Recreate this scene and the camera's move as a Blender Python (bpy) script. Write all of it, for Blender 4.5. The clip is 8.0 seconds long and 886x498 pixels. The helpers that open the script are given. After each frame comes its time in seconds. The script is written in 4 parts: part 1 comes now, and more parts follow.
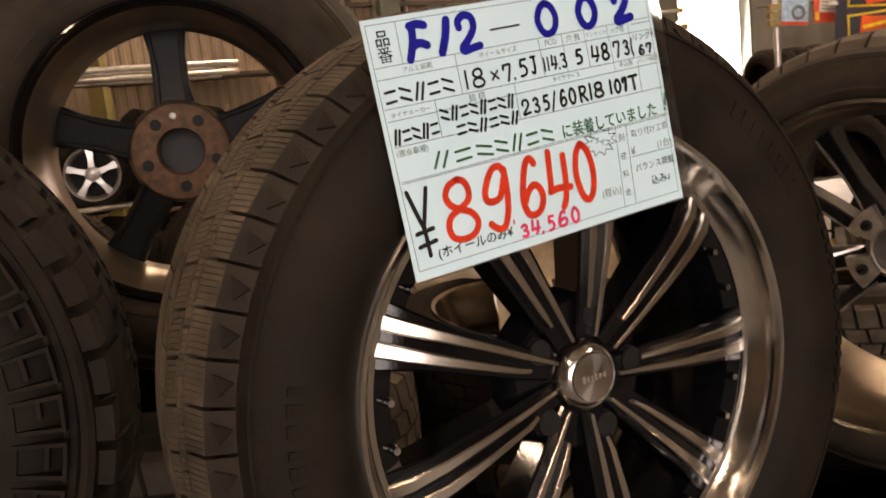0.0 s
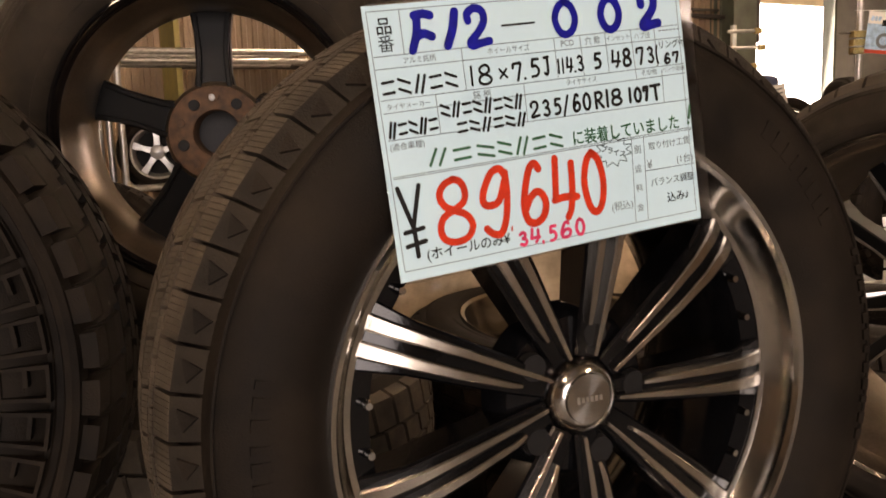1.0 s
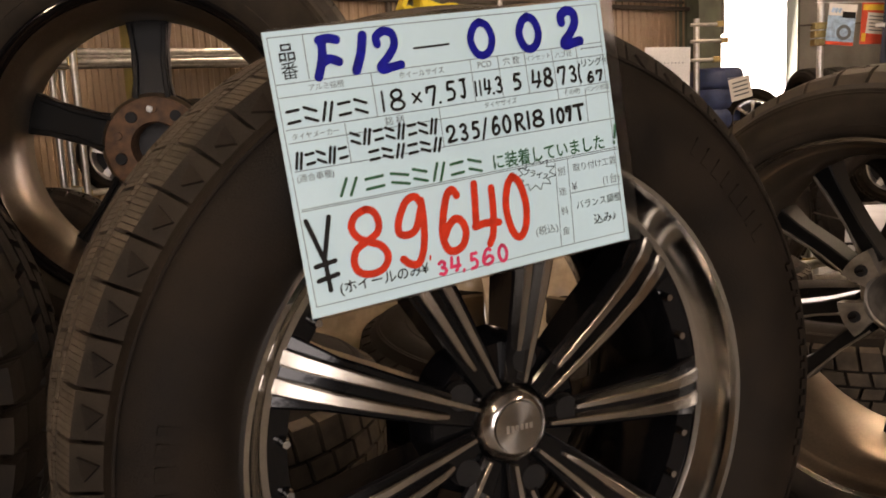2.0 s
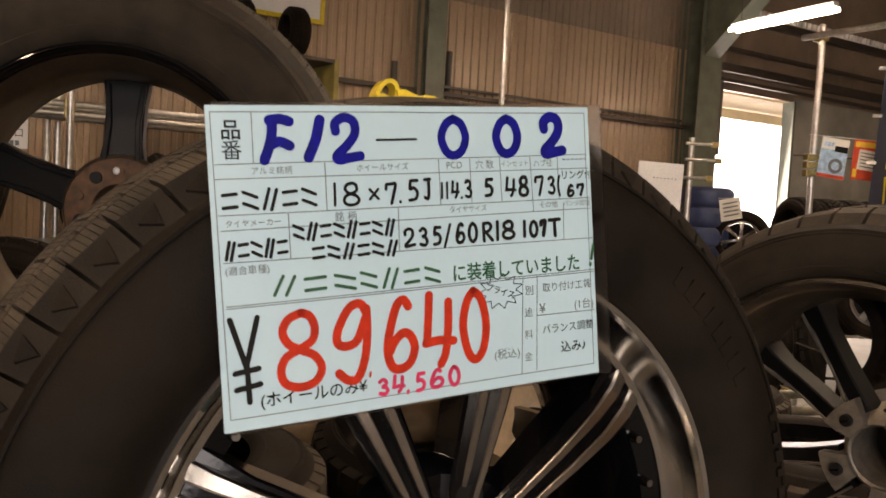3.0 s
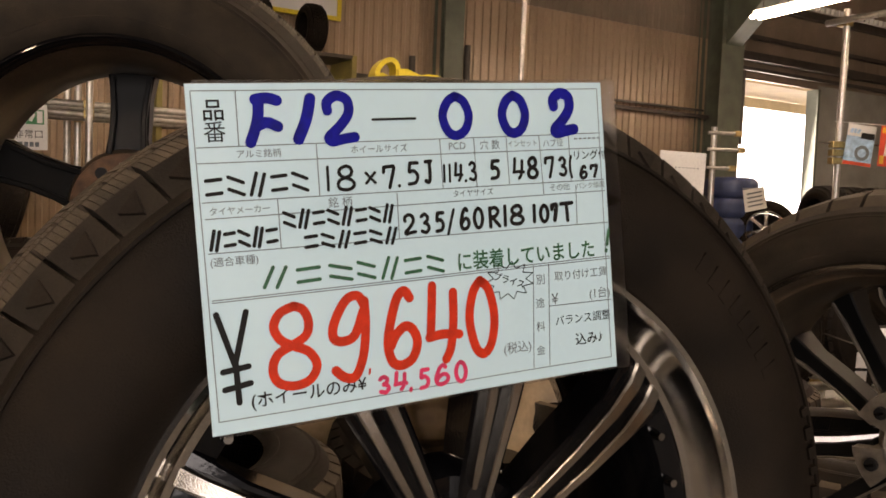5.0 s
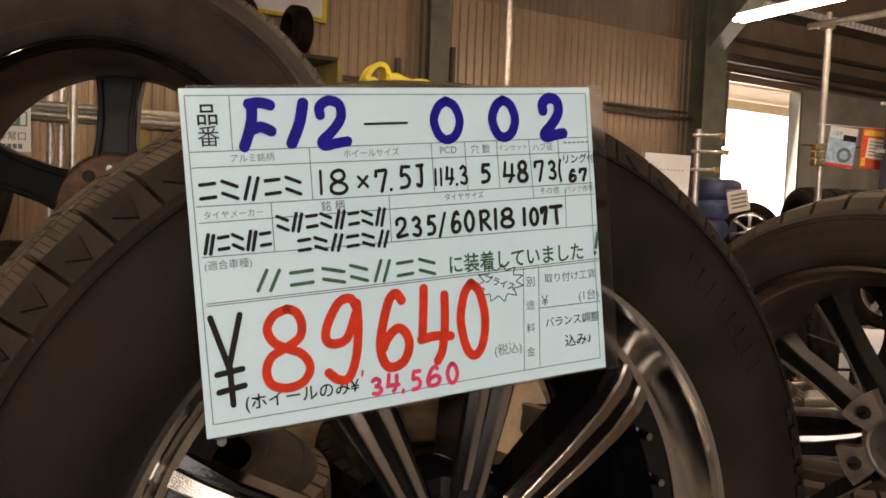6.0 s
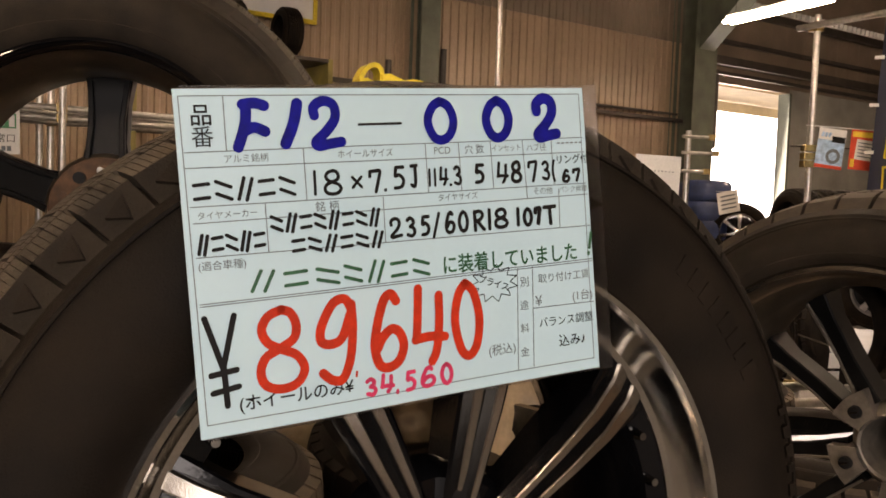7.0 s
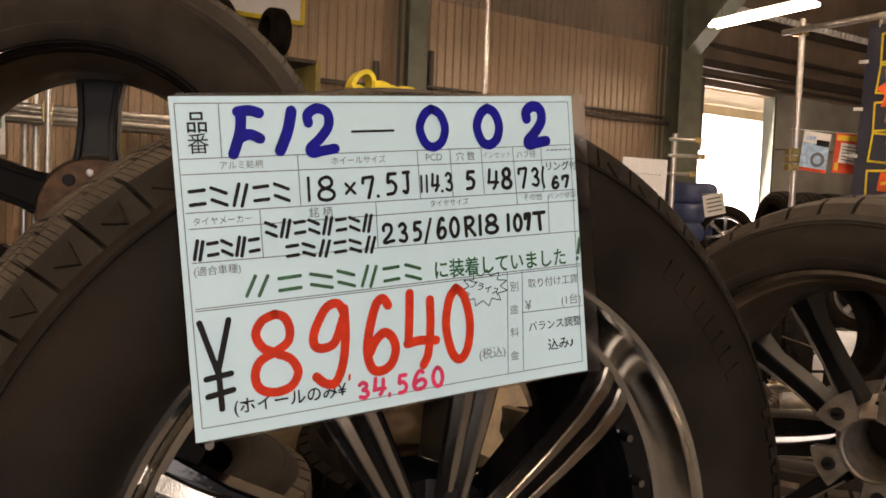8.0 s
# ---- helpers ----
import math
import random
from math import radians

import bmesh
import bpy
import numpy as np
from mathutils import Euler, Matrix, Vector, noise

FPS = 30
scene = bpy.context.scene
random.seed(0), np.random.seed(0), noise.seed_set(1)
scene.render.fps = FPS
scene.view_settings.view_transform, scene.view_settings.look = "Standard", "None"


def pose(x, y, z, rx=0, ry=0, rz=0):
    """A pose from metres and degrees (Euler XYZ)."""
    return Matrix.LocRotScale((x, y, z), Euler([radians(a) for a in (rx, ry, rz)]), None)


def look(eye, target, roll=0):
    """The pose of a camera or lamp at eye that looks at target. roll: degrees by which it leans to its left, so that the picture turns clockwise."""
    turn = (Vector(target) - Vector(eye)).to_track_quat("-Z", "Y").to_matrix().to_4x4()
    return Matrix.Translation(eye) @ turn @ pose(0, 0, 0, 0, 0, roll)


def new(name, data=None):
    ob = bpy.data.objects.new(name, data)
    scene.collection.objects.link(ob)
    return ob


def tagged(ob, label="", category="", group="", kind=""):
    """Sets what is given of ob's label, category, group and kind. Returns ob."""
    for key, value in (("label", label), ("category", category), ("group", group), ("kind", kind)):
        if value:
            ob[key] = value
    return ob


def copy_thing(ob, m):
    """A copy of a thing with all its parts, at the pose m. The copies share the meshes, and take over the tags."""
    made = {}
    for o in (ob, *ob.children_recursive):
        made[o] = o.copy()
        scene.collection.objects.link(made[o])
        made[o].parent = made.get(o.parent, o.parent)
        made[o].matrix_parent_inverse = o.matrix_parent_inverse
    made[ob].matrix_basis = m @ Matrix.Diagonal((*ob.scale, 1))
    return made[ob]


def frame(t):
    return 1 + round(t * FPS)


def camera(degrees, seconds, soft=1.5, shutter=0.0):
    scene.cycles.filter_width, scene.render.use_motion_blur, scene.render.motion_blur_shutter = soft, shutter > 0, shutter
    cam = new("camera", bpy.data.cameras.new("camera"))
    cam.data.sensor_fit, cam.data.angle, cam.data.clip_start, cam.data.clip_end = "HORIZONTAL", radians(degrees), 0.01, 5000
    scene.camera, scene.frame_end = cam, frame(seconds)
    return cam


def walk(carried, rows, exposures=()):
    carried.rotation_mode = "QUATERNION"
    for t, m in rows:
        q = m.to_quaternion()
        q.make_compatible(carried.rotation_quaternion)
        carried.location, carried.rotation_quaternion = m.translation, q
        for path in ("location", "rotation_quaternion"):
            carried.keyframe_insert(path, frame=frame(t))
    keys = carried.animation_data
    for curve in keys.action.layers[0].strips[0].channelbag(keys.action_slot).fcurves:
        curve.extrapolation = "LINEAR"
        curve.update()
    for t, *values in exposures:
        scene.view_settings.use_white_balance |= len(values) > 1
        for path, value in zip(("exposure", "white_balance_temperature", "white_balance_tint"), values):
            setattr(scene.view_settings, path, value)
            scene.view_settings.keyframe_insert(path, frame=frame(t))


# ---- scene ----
cam = camera(54.8, 8.0, 1.7, 0.35)
PATH = [
    (0, (0.146, -0.061, 1.413), (0.432, 1.893, 1.096), -6.2),
    (0.5, (0.177, -0.055, 1.408), (0.349, 1.921, 1.157), -3.1),
    (1, (0.2, -0.039, 1.404), (0.35, 1.932, 1.104), -2.0),
    (1.2, (0.202, -0.039, 1.4), (0.385, 1.928, 1.089), -1.8),
    (2.3, (0.254, -0.001, 1.437), (0.481, 1.961, 1.119), -3.4),
    (2.5, (0.253, 0.012, 1.443), (0.556, 1.968, 1.158), -2.1),
    (2.7, (0.256, 0.031, 1.448), (0.581, 1.997, 1.279), 0.2),
    (3, (0.276, 0.052, 1.434), (0.522, 2.034, 1.322), 3.2),
    (3.5, (0.288, 0.081, 1.426), (0.525, 2.064, 1.327), 3.8),
    (4, (0.289, 0.085, 1.431), (0.47, 2.075, 1.341), 3.2),
    (4.5, (0.293, 0.089, 1.427), (0.474, 2.077, 1.301), 2.5),
    (6, (0.288, 0.083, 1.428), (0.517, 2.066, 1.309), 2.2),
    (6.5, (0.286, 0.08, 1.429), (0.534, 2.061, 1.308), 2.1),
    (7, (0.286, 0.083, 1.427), (0.536, 2.064, 1.313), 2.1),
    (7.5, (0.284, 0.077, 1.428), (0.548, 2.056, 1.313), 2.3),
    (8, (0.282, 0.075, 1.43), (0.562, 2.052, 1.32), 2.3),
]
walk(cam, [(t, look(eye, target, roll)) for t, eye, target, roll in PATH], [(0, 0.92, 8200, 28), (1.2, 0.84, 8100, 28), (2.5, 0.60, 7800, 24), (8, 0.63, 8000, 25)])
from collections import defaultdict

# ---- light: daylight outside, tubes inside ----
HALL = pose(-0.06, 8.97, 0, 0, 0, 26.35)   # x along the back wall, -y into the hall

world = bpy.data.worlds.new("sky")
scene.world = world
world.use_nodes = True
wn = world.node_tree.nodes
sky = wn.new("ShaderNodeTexSky")
sky.sky_type, sky.sun_disc = "NISHITA", False
sky.sun_elevation, sky.sun_rotation = radians(48), radians(150)
world.node_tree.links.new(sky.outputs[0], wn["Background"].inputs[0])
wn["Background"].inputs[1].default_value = 0.15
sun = new("sun", bpy.data.lights.new("sun", "SUN"))
sun.data.energy, sun.data.angle, sun.data.color = 4.0, radians(0.5), (1.0, 0.95, 0.88)
sun.matrix_world = HALL @ look((0, 0, 10), (2.0, -3.2, 6.0))


def window_light(name, m, sx, sy, watts, colour):
    ob = new(name, bpy.data.lights.new(name, "AREA"))
    ob.data.shape, ob.data.size, ob.data.size_y = "RECTANGLE", sx, sy
    ob.data.energy, ob.data.color = watts, colour
    ob.matrix_world = m
    return ob


# daylight in the two doorways: behind the camera, and in the back wall
window_light("door_daylight_front", HALL @ look((-6.2, -14.4, 2.0), (-4.6, -8.0, 1.2)), 4.4, 3.2, 210, (0.90, 0.96, 1.0))
window_light("door_daylight_back", HALL @ look((7.1, 0.35, 1.7), (5.0, -8.0, 0.8)), 1.6, 2.8, 260, (1.0, 0.98, 0.95))


# ---- materials ----
def mat(name, colour, rough=0.5, metal=0.0, scale=30.0, vary=0.25, bump=0.15, fine=400.0, coat=0.0, rand=0.0, spec=None, stretch=None, grain=0.35):
    m = bpy.data.materials.new(name)
    m.use_nodes = True
    nt = m.node_tree
    n, l = nt.nodes, nt.links
    b = n["Principled BSDF"]
    b.inputs["Metallic"].default_value = metal
    b.inputs["Coat Weight"].default_value = coat
    b.inputs["Coat Roughness"].default_value = 0.06
    if spec is not None:
        b.inputs["Specular IOR Level"].default_value = spec
    co = n.new("ShaderNodeTexCoord")
    src = co.outputs["Object"]
    if stretch:
        mp = n.new("ShaderNodeMapping")
        mp.inputs["Scale"].default_value = stretch
        l.new(src, mp.inputs[0])
        src = mp.outputs[0]
    n1, n2 = n.new("ShaderNodeTexNoise"), n.new("ShaderNodeTexNoise")
    n1.inputs["Scale"].default_value, n1.inputs["Detail"].default_value = scale, 5
    n2.inputs["Scale"].default_value, n2.inputs["Detail"].default_value = fine, 3
    l.new(src, n1.inputs[0]), l.new(src, n2.inputs[0])
    ramp = n.new("ShaderNodeValToRGB")
    e = ramp.color_ramp.elements
    e[0].position, e[1].position = 0.3, 0.7
    e[0].color = (*[c * (1 - vary) for c in colour], 1)
    e[1].color = (*[min(1, c * (1 + vary)) for c in colour], 1)
    l.new(n1.outputs[0], ramp.inputs[0])
    out = ramp.outputs[0]
    mix = n.new("ShaderNodeMix")
    mix.data_type, mix.blend_type = "RGBA", "MULTIPLY"
    mix.inputs[0].default_value = grain
    l.new(out, mix.inputs[6]), l.new(n2.outputs[0], mix.inputs[7])
    out = mix.outputs[2]
    if rand:
        info, hsv, mr = n.new("ShaderNodeObjectInfo"), n.new("ShaderNodeHueSaturation"), n.new("ShaderNodeMapRange")
        mr.inputs["To Min"].default_value, mr.inputs["To Max"].default_value = 1 - rand, 1 + rand
        l.new(info.outputs["Random"], mr.inputs[0]), l.new(mr.outputs[0], hsv.inputs["Value"]), l.new(out, hsv.inputs["Color"])
        out = hsv.outputs[0]
    l.new(out, b.inputs["Base Color"])
    rr = n.new("ShaderNodeMapRange")
    rr.inputs["To Min"].default_value, rr.inputs["To Max"].default_value = max(0.02, rough * 0.75), min(1, rough * 1.25)
    l.new(n1.outputs[0], rr.inputs[0]), l.new(rr.outputs[0], b.inputs["Roughness"])
    if bump:
        bp = n.new("ShaderNodeBump")
        bp.inputs["Strength"].default_value, bp.inputs["Distance"].default_value = bump, 0.002
        l.new(n2.outputs[0], bp.inputs["Height"]), l.new(bp.outputs[0], b.inputs["Normal"])
    return m


def glow(name, colour, strength):
    m = bpy.data.materials.new(name)
    m.use_nodes = True
    b = m.node_tree.nodes["Principled BSDF"]
    b.inputs["Base Color"].default_value = (0.8, 0.8, 0.8, 1)
    b.inputs["Emission Color"].default_value = (*colour, 1)
    b.inputs["Emission Strength"].default_value = strength
    return m


RUBBER = mat("rubber", (0.0115, 0.0080, 0.0052), 0.7, 0, 14, 0.6, 0.3, 700, spec=0.12)
# tread: dust, plus the lamp-lit band's brightness put into the colour
RUBBER_DUSTY_LIT = mat("dusty_lit_rubber", (0.060, 0.046, 0.032), 0.85, 0, 26, 0.45, 0.35, 500, spec=0.25)
# darker copy with the shoulders' shade in its colour; also two plain sidewalls
RUBBER_SHOULDER = mat("shoulder_rubber", (0.024, 0.018, 0.0125), 0.78, 0, 18, 0.5, 0.3, 600, spec=0.15)
# dark fill of the hub bores: the shade of an open hole as colour
BORE_SHADE = mat("bore_shade", (0.035, 0.032, 0.032), 0.7, 0, 12, 0.3, 0.2, 300)
MACHINED = mat("machined_alloy", (0.50, 0.455, 0.40), 0.24, 1, 20, 0.18, 0.14, 900)
POLISHED = mat("polished_lip", (0.58, 0.55, 0.51), 0.17, 1, 12, 0.08, 0.02, 500)
GLOSS_BLACK = mat("gloss_black_paint", (0.0035, 0.0035, 0.004), 0.08, 0, 12, 0.3, 0.03, 300, spec=0.30)
SATIN_BLACK = mat("satin_black_paint", (0.005, 0.005, 0.005), 0.42, 0, 14, 0.3, 0.05, 500, spec=0.16)
BRUSHED = mat("brushed_cap", (0.52, 0.49, 0.45), 0.24, 1, 20, 0.15, 0.10, 900)
bb = BRUSHED.node_tree.nodes["Principled BSDF"]
bb.inputs["Anisotropic"].default_value = 0.85
tangent = BRUSHED.node_tree.nodes.new("ShaderNodeTangent")
tangent.direction_type, tangent.axis = "RADIAL", "Y"
BRUSHED.node_tree.links.new(tangent.outputs[0], bb.inputs["Tangent"])
BRONZE = mat("bronze_barrel", (0.24, 0.185, 0.13), 0.34, 0.9, 10, 0.35, 0.06, 300)
RUST = mat("rusty_hub", (0.115, 0.060, 0.032), 0.75, 0.2, 60, 0.6, 0.5, 500)
STEEL = mat("galvanised_pipe", (0.58, 0.56, 0.52), 0.36, 0.9, 26, 0.2, 0.05, 300)
BRASS = mat("brass_clamp", (0.45, 0.33, 0.14), 0.4, 0.9, 40, 0.3, 0.1, 300)
SILVER = mat("silver_paint", (0.62, 0.61, 0.60), 0.32, 0.6, 30, 0.1, 0.03, 500)
CAST = mat("cast_alloy", (0.24, 0.21, 0.175), 0.55, 0.7, 70, 0.3, 0.3, 600)
PAPER = mat("card_paper", (0.450, 0.645, 0.715), 0.42, 0, 8, 0.02, 0.0, 200, grain=0.04)
WHITE = mat("white_paper", (0.78, 0.77, 0.74), 0.6, 0, 8, 0.05, 0.0, 200)
# besides print, blackens holes and wheel insides in place of their shade
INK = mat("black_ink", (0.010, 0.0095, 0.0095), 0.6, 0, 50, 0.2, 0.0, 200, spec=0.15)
THIN = mat("grey_print", (0.13, 0.15, 0.17), 0.6, 0, 50, 0.1, 0.0, 200)
RED = mat("red_marker", (0.60, 0.035, 0.010), 0.6, 0, 120, 0.2, 0.0, 900, spec=0.2)
BLUE = mat("blue_marker", (0.003, 0.005, 0.23), 0.6, 0, 120, 0.3, 0.0, 900, spec=0.15)
GREEN = mat("green_marker", (0.008, 0.10, 0.04), 0.5, 0, 120, 0.3, 0.0, 900)
PINK = mat("pink_marker", (0.72, 0.035, 0.12), 0.5, 0, 120, 0.2, 0.0, 900)
YELLOW = mat("yellow_plastic", (0.80, 0.60, 0.04), 0.35, 0, 40, 0.15, 0.1, 300)
SHEET = mat("brown_wall_sheet", (0.40, 0.285, 0.19), 0.36, 0.1, 1.2, 0.22, 0.05, 60, stretch=(1, 1, 0.25))
SHEET_DARK = mat("upper_wall_sheet", (0.25, 0.19, 0.14), 0.55, 0, 1.2, 0.25, 0.05, 60)
COLUMN = mat("green_column_paint", (0.12, 0.135, 0.10), 0.5, 0, 5, 0.25, 0.1, 120)
# grey raised beyond the paint: haze round the doorway put into the colour
GREY_WALL = mat("grey_wall_sheet", (0.34, 0.325, 0.285), 0.6, 0, 2, 0.25, 0.05, 60)
DARKSTEEL = mat("dark_steel", (0.07, 0.058, 0.047), 0.5, 0.3, 6, 0.3, 0.1, 120)
CONCRETE = mat("concrete", (0.25, 0.235, 0.21), 0.75, 0, 1.5, 0.3, 0.3, 120)
ROOF = mat("roof_deck", (0.15, 0.12, 0.095), 0.6, 0, 2, 0.25, 0.05, 60)
GROUND = mat("yard_concrete", (0.38, 0.37, 0.345), 0.9, 0, 1.0, 0.3, 0.3, 60)
TUBE = glow("lit_tube", (1.0, 0.86, 0.66), 62.0)
OUTSIDE = glow("bright_haze", (1.0, 0.985, 0.96), 5.0)
BLUE_RUBBER = mat("blue_wrapped_rubber", (0.03, 0.05, 0.13), 0.45, 0, 12, 0.3, 0.1, 200)
# navy lightened, with the haze near the doorway in its colour
NAVY = mat("navy_cloth", (0.026, 0.029, 0.052), 0.8, 0, 30, 0.2, 0.1, 900)
ORANGE = mat("orange_cloth", (0.75, 0.10, 0.02), 0.8, 0, 8, 0.35, 0.1, 900)
YELLOW_CLOTH = mat("yellow_cloth", (0.80, 0.58, 0.03), 0.8, 0, 30, 0.15, 0.1, 900)
# blue brightened by the same haze, put into the print
SKYBLUE = mat("sky_blue_print", (0.36, 0.55, 0.80), 0.45, 0, 25, 0.35, 0.0, 200)
RED_PRINT = mat("red_print", (0.70, 0.075, 0.03), 0.45, 0, 25, 0.15, 0.0, 200)
YELLOW_PRINT = mat("yellow_print", (0.85, 0.60, 0.05), 0.45, 0, 25, 0.15, 0.0, 200)
WRAP = mat("beige_plastic_wrap", (0.66, 0.52, 0.36), 0.22, 0, 9, 0.35, 0.5, 60, coat=0.4)
GREEN_SIGN = mat("green_print", (0.03, 0.22, 0.08), 0.5, 0, 25, 0.1, 0.0, 200)
MUSTARD = mat("mustard_paint", (0.30, 0.25, 0.07), 0.55, 0, 6, 0.25, 0.1, 100)
# tan of the eave, with the sunlight's brightness put into the colour
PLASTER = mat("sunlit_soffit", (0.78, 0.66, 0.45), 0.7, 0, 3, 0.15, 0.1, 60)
MATS = {"ink": INK, "red": RED, "blue": BLUE, "green": GREEN, "pink": PINK, "thin": THIN}


# ---- mesh helpers ----
def link(name, bm, material, parent=None, label="", m=None, smooth=False):
    me = bpy.data.meshes.new(name)
    bm.normal_update()
    if smooth:
        for f in bm.faces:
            f.smooth = True
    bm.to_mesh(me)
    bm.free()
    me.materials.append(material)
    ob = new(name, me)
    if smooth:
        me.set_sharp_from_angle(angle=radians(35))
    if parent is not None:
        ob.parent = parent
    if m is not None:
        ob.matrix_basis = m
    if label:
        ob["label"] = label
    return ob


def part(name, bm, material, parent, label="", smooth=False):
    return link(name, bm, material, parent, label, None, smooth)


def thing(name, m, label, category, group="", kind=""):
    ob = new(name)
    ob.matrix_basis = m
    return tagged(ob, label, category, group, kind)


def add_box(bm, sx, sy, sz, m=None, bevel=0.0):
    r = bmesh.ops.create_cube(bm, size=1, matrix=(m or Matrix()) @ Matrix.Diagonal((sx, sy, sz, 1)))
    if bevel:
        es = list({e for v in r["verts"] for e in v.link_edges})
        bmesh.ops.bevel(bm, geom=es, offset=bevel, segments=2, affect="EDGES", profile=0.6)
    return bm


def box(sx, sy, sz, m=None, bevel=0.0):
    return add_box(bmesh.new(), sx, sy, sz, m, bevel)


def tube_between(bm, a, b, r, seg=14):
    a, b = Vector(a), Vector(b)
    d = b - a
    m = Matrix.Translation((a + b) / 2) @ d.to_track_quat("Z", "Y").to_matrix().to_4x4()
    bmesh.ops.create_cone(bm, cap_ends=True, segments=seg, radius1=r, radius2=r, depth=d.length, matrix=m)
    return bm


def lathe(profile, seg=96, closed=False, bm=None):
    """Rings round the y axis from (y, radius) pairs; the face looks along -y."""
    bm = bm or bmesh.new()
    rings = []
    for y, r in profile:
        rings.append([bm.verts.new((r * math.cos(2 * math.pi * i / seg), y, r * math.sin(2 * math.pi * i / seg))) for i in range(seg)])
    n = len(rings)
    for k in range(n if closed else n - 1):
        a, b = rings[k], rings[(k + 1) % n]
        for i in range(seg):
            j = (i + 1) % seg
            bm.faces.new((a[i], a[j], b[j], b[i]))
    bmesh.ops.recalc_face_normals(bm, faces=bm.faces)
    return bm


def disc_cap(bm, y, r, seg=48):
    vs = [bm.verts.new((r * math.cos(2 * math.pi * i / seg), y, r * math.sin(2 * math.pi * i / seg))) for i in range(seg)]
    bm.faces.new(vs)
    return bm


def ring_arc(bm, y0, y1, r0, r1, a0, a1, n=6):
    """A solid sector between two radii and two depths (degrees)."""
    sec = []
    for i in range(n + 1):
        a = radians(a0 + (a1 - a0) * i / n)
        c, s = math.cos(a), math.sin(a)
        sec.append([bm.verts.new((r * c, y, r * s)) for y, r in ((y0, r0), (y0, r1), (y1, r1), (y1, r0))])
    for p, q in zip(sec, sec[1:]):
        for k in range(4):
            bm.faces.new((p[k], p[(k + 1) % 4], q[(k + 1) % 4], q[k]))
    bm.faces.new(sec[0][::-1]), bm.faces.new(sec[-1])


def loft(bm, sections):
    """A closed skin through sections, each a list of the same number of points."""
    rows = [[bm.verts.new(p) for p in s] for s in sections]
    k = len(rows[0])
    for a, b in zip(rows, rows[1:]):
        for i in range(k):
            bm.faces.new((a[i], a[(i + 1) % k], b[(i + 1) % k], b[i]))
    bm.faces.new(rows[0][::-1]), bm.faces.new(rows[-1])
    bmesh.ops.recalc_face_normals(bm, faces=bm.faces)


# ---- tyres ----
def tyre_profile(rb, ro, w, bulge, sh):
    """Cross-section from the front bead over the tread to the back bead; y = 0 at the front bead."""
    h = ro - rb
    front = [(0.006, rb - 0.004), (0.001, rb + 0.02 * h), (-bulge * 0.5, rb + 0.07 * h), (-bulge * 0.8, rb + 0.16 * h), (-bulge * 0.65, rb + 0.17 * h), (-bulge, rb + 0.28 * h), (-bulge * 0.9, rb + 0.40 * h), (-bulge * 0.3 + sh * 0.04, rb + 0.52 * h),
             (sh * 0.16, rb + 0.60 * h), (sh * 0.19, rb + 0.61 * h), (sh * 0.19, rb + 0.64 * h), (sh * 0.23, rb + 0.65 * h), (sh * 0.26, rb + 0.69 * h), (sh * 0.32, rb + 0.70 * h), (sh * 0.56, rb + 0.76 * h), (sh * 0.84, ro - 0.022), (sh + 0.008, ro - 0.0125)]
    back = [(w - y, r) for y, r in reversed(front)]
    return front + [(w * 0.35, ro - 0.0078), (w * 0.65, ro - 0.0078)] + back


def crown(t, ro, w, sh, form=(0.006, 0.042)):
    """Depth and radius on the tread's surface; |t| over 1 is the shoulder's foot."""
    s, u = (-1 if t < 0 else 1), abs(t)
    half = w / 2
    th = half - sh
    if u <= 1:
        return half + s * u * th, ro - form[0] * u ** 2.2
    k = (u - 1) / 0.25
    return half + s * (th + sh * 0.58 * k), ro - form[0] - form[1] * k


def tread_block(bm, t0, t1, a0, a1, ro, w, sh, skew=0.0, height=0.009, nt=2, inset=0.0, form=(0.006, 0.042)):
    lo, hi = [], []
    for i in range(nt + 1):
        t = t0 + (t1 - t0) * i / nt
        sk = skew * (t - t0)
        for k, dst in ((-height, lo), (0.0, hi)):
            y, r = crown(t, ro, w, sh, form)
            g = inset if k == 0 else 0
            row = []
            for a in (a0 + sk + g, a1 + sk - g):
                row.append(bm.verts.new(((r + k) * math.cos(a), y, (r + k) * math.sin(a))))
            dst.append(row)
    for i in range(nt):
        bm.faces.new((hi[i][0], hi[i][1], hi[i + 1][1], hi[i + 1][0]))
        for e in (0, 1):
            q = (lo[i][e], lo[i + 1][e], hi[i + 1][e], hi[i][e])
            bm.faces.new(q if e else q[::-1])
    for i in (0, nt):
        q = (lo[i][0], lo[i][1], hi[i][1], hi[i][0])
        bm.faces.new(q if i == 0 else q[::-1])


ROWS = [(-1.0, -0.56, 0.0, 0.10), (-0.50, -0.19, 0.5, 0.16), (-0.13, 0.13, 0.2, -0.15), (0.19, 0.50, 0.6, -0.16), (0.56, 1.0, 0.3, -0.10)]


def tread(ro, w, sh, count, sipes=5, gap=0.14, form=(0.006, 0.042), rows=ROWS, cut=0.07):
    """Rows of blocks with lateral gaps; sipes cut each block into thin slices."""
    bm = bmesh.new()
    step = 2 * math.pi / count
    width = step * (1 - gap)
    for t0, t1, off, sk in rows:
        for i in range(count):
            a = (i + off) * step
            n = max(1, sipes)
            e = cut if sipes else 0.0
            for k in range(n):
                tread_block(bm, t0, t1, a + width * (k + e) / n, a + width * (k + 1 - e) / n, ro, w, sh, sk * step * 3, 0.009, 2, 0.0, form)
    return bm


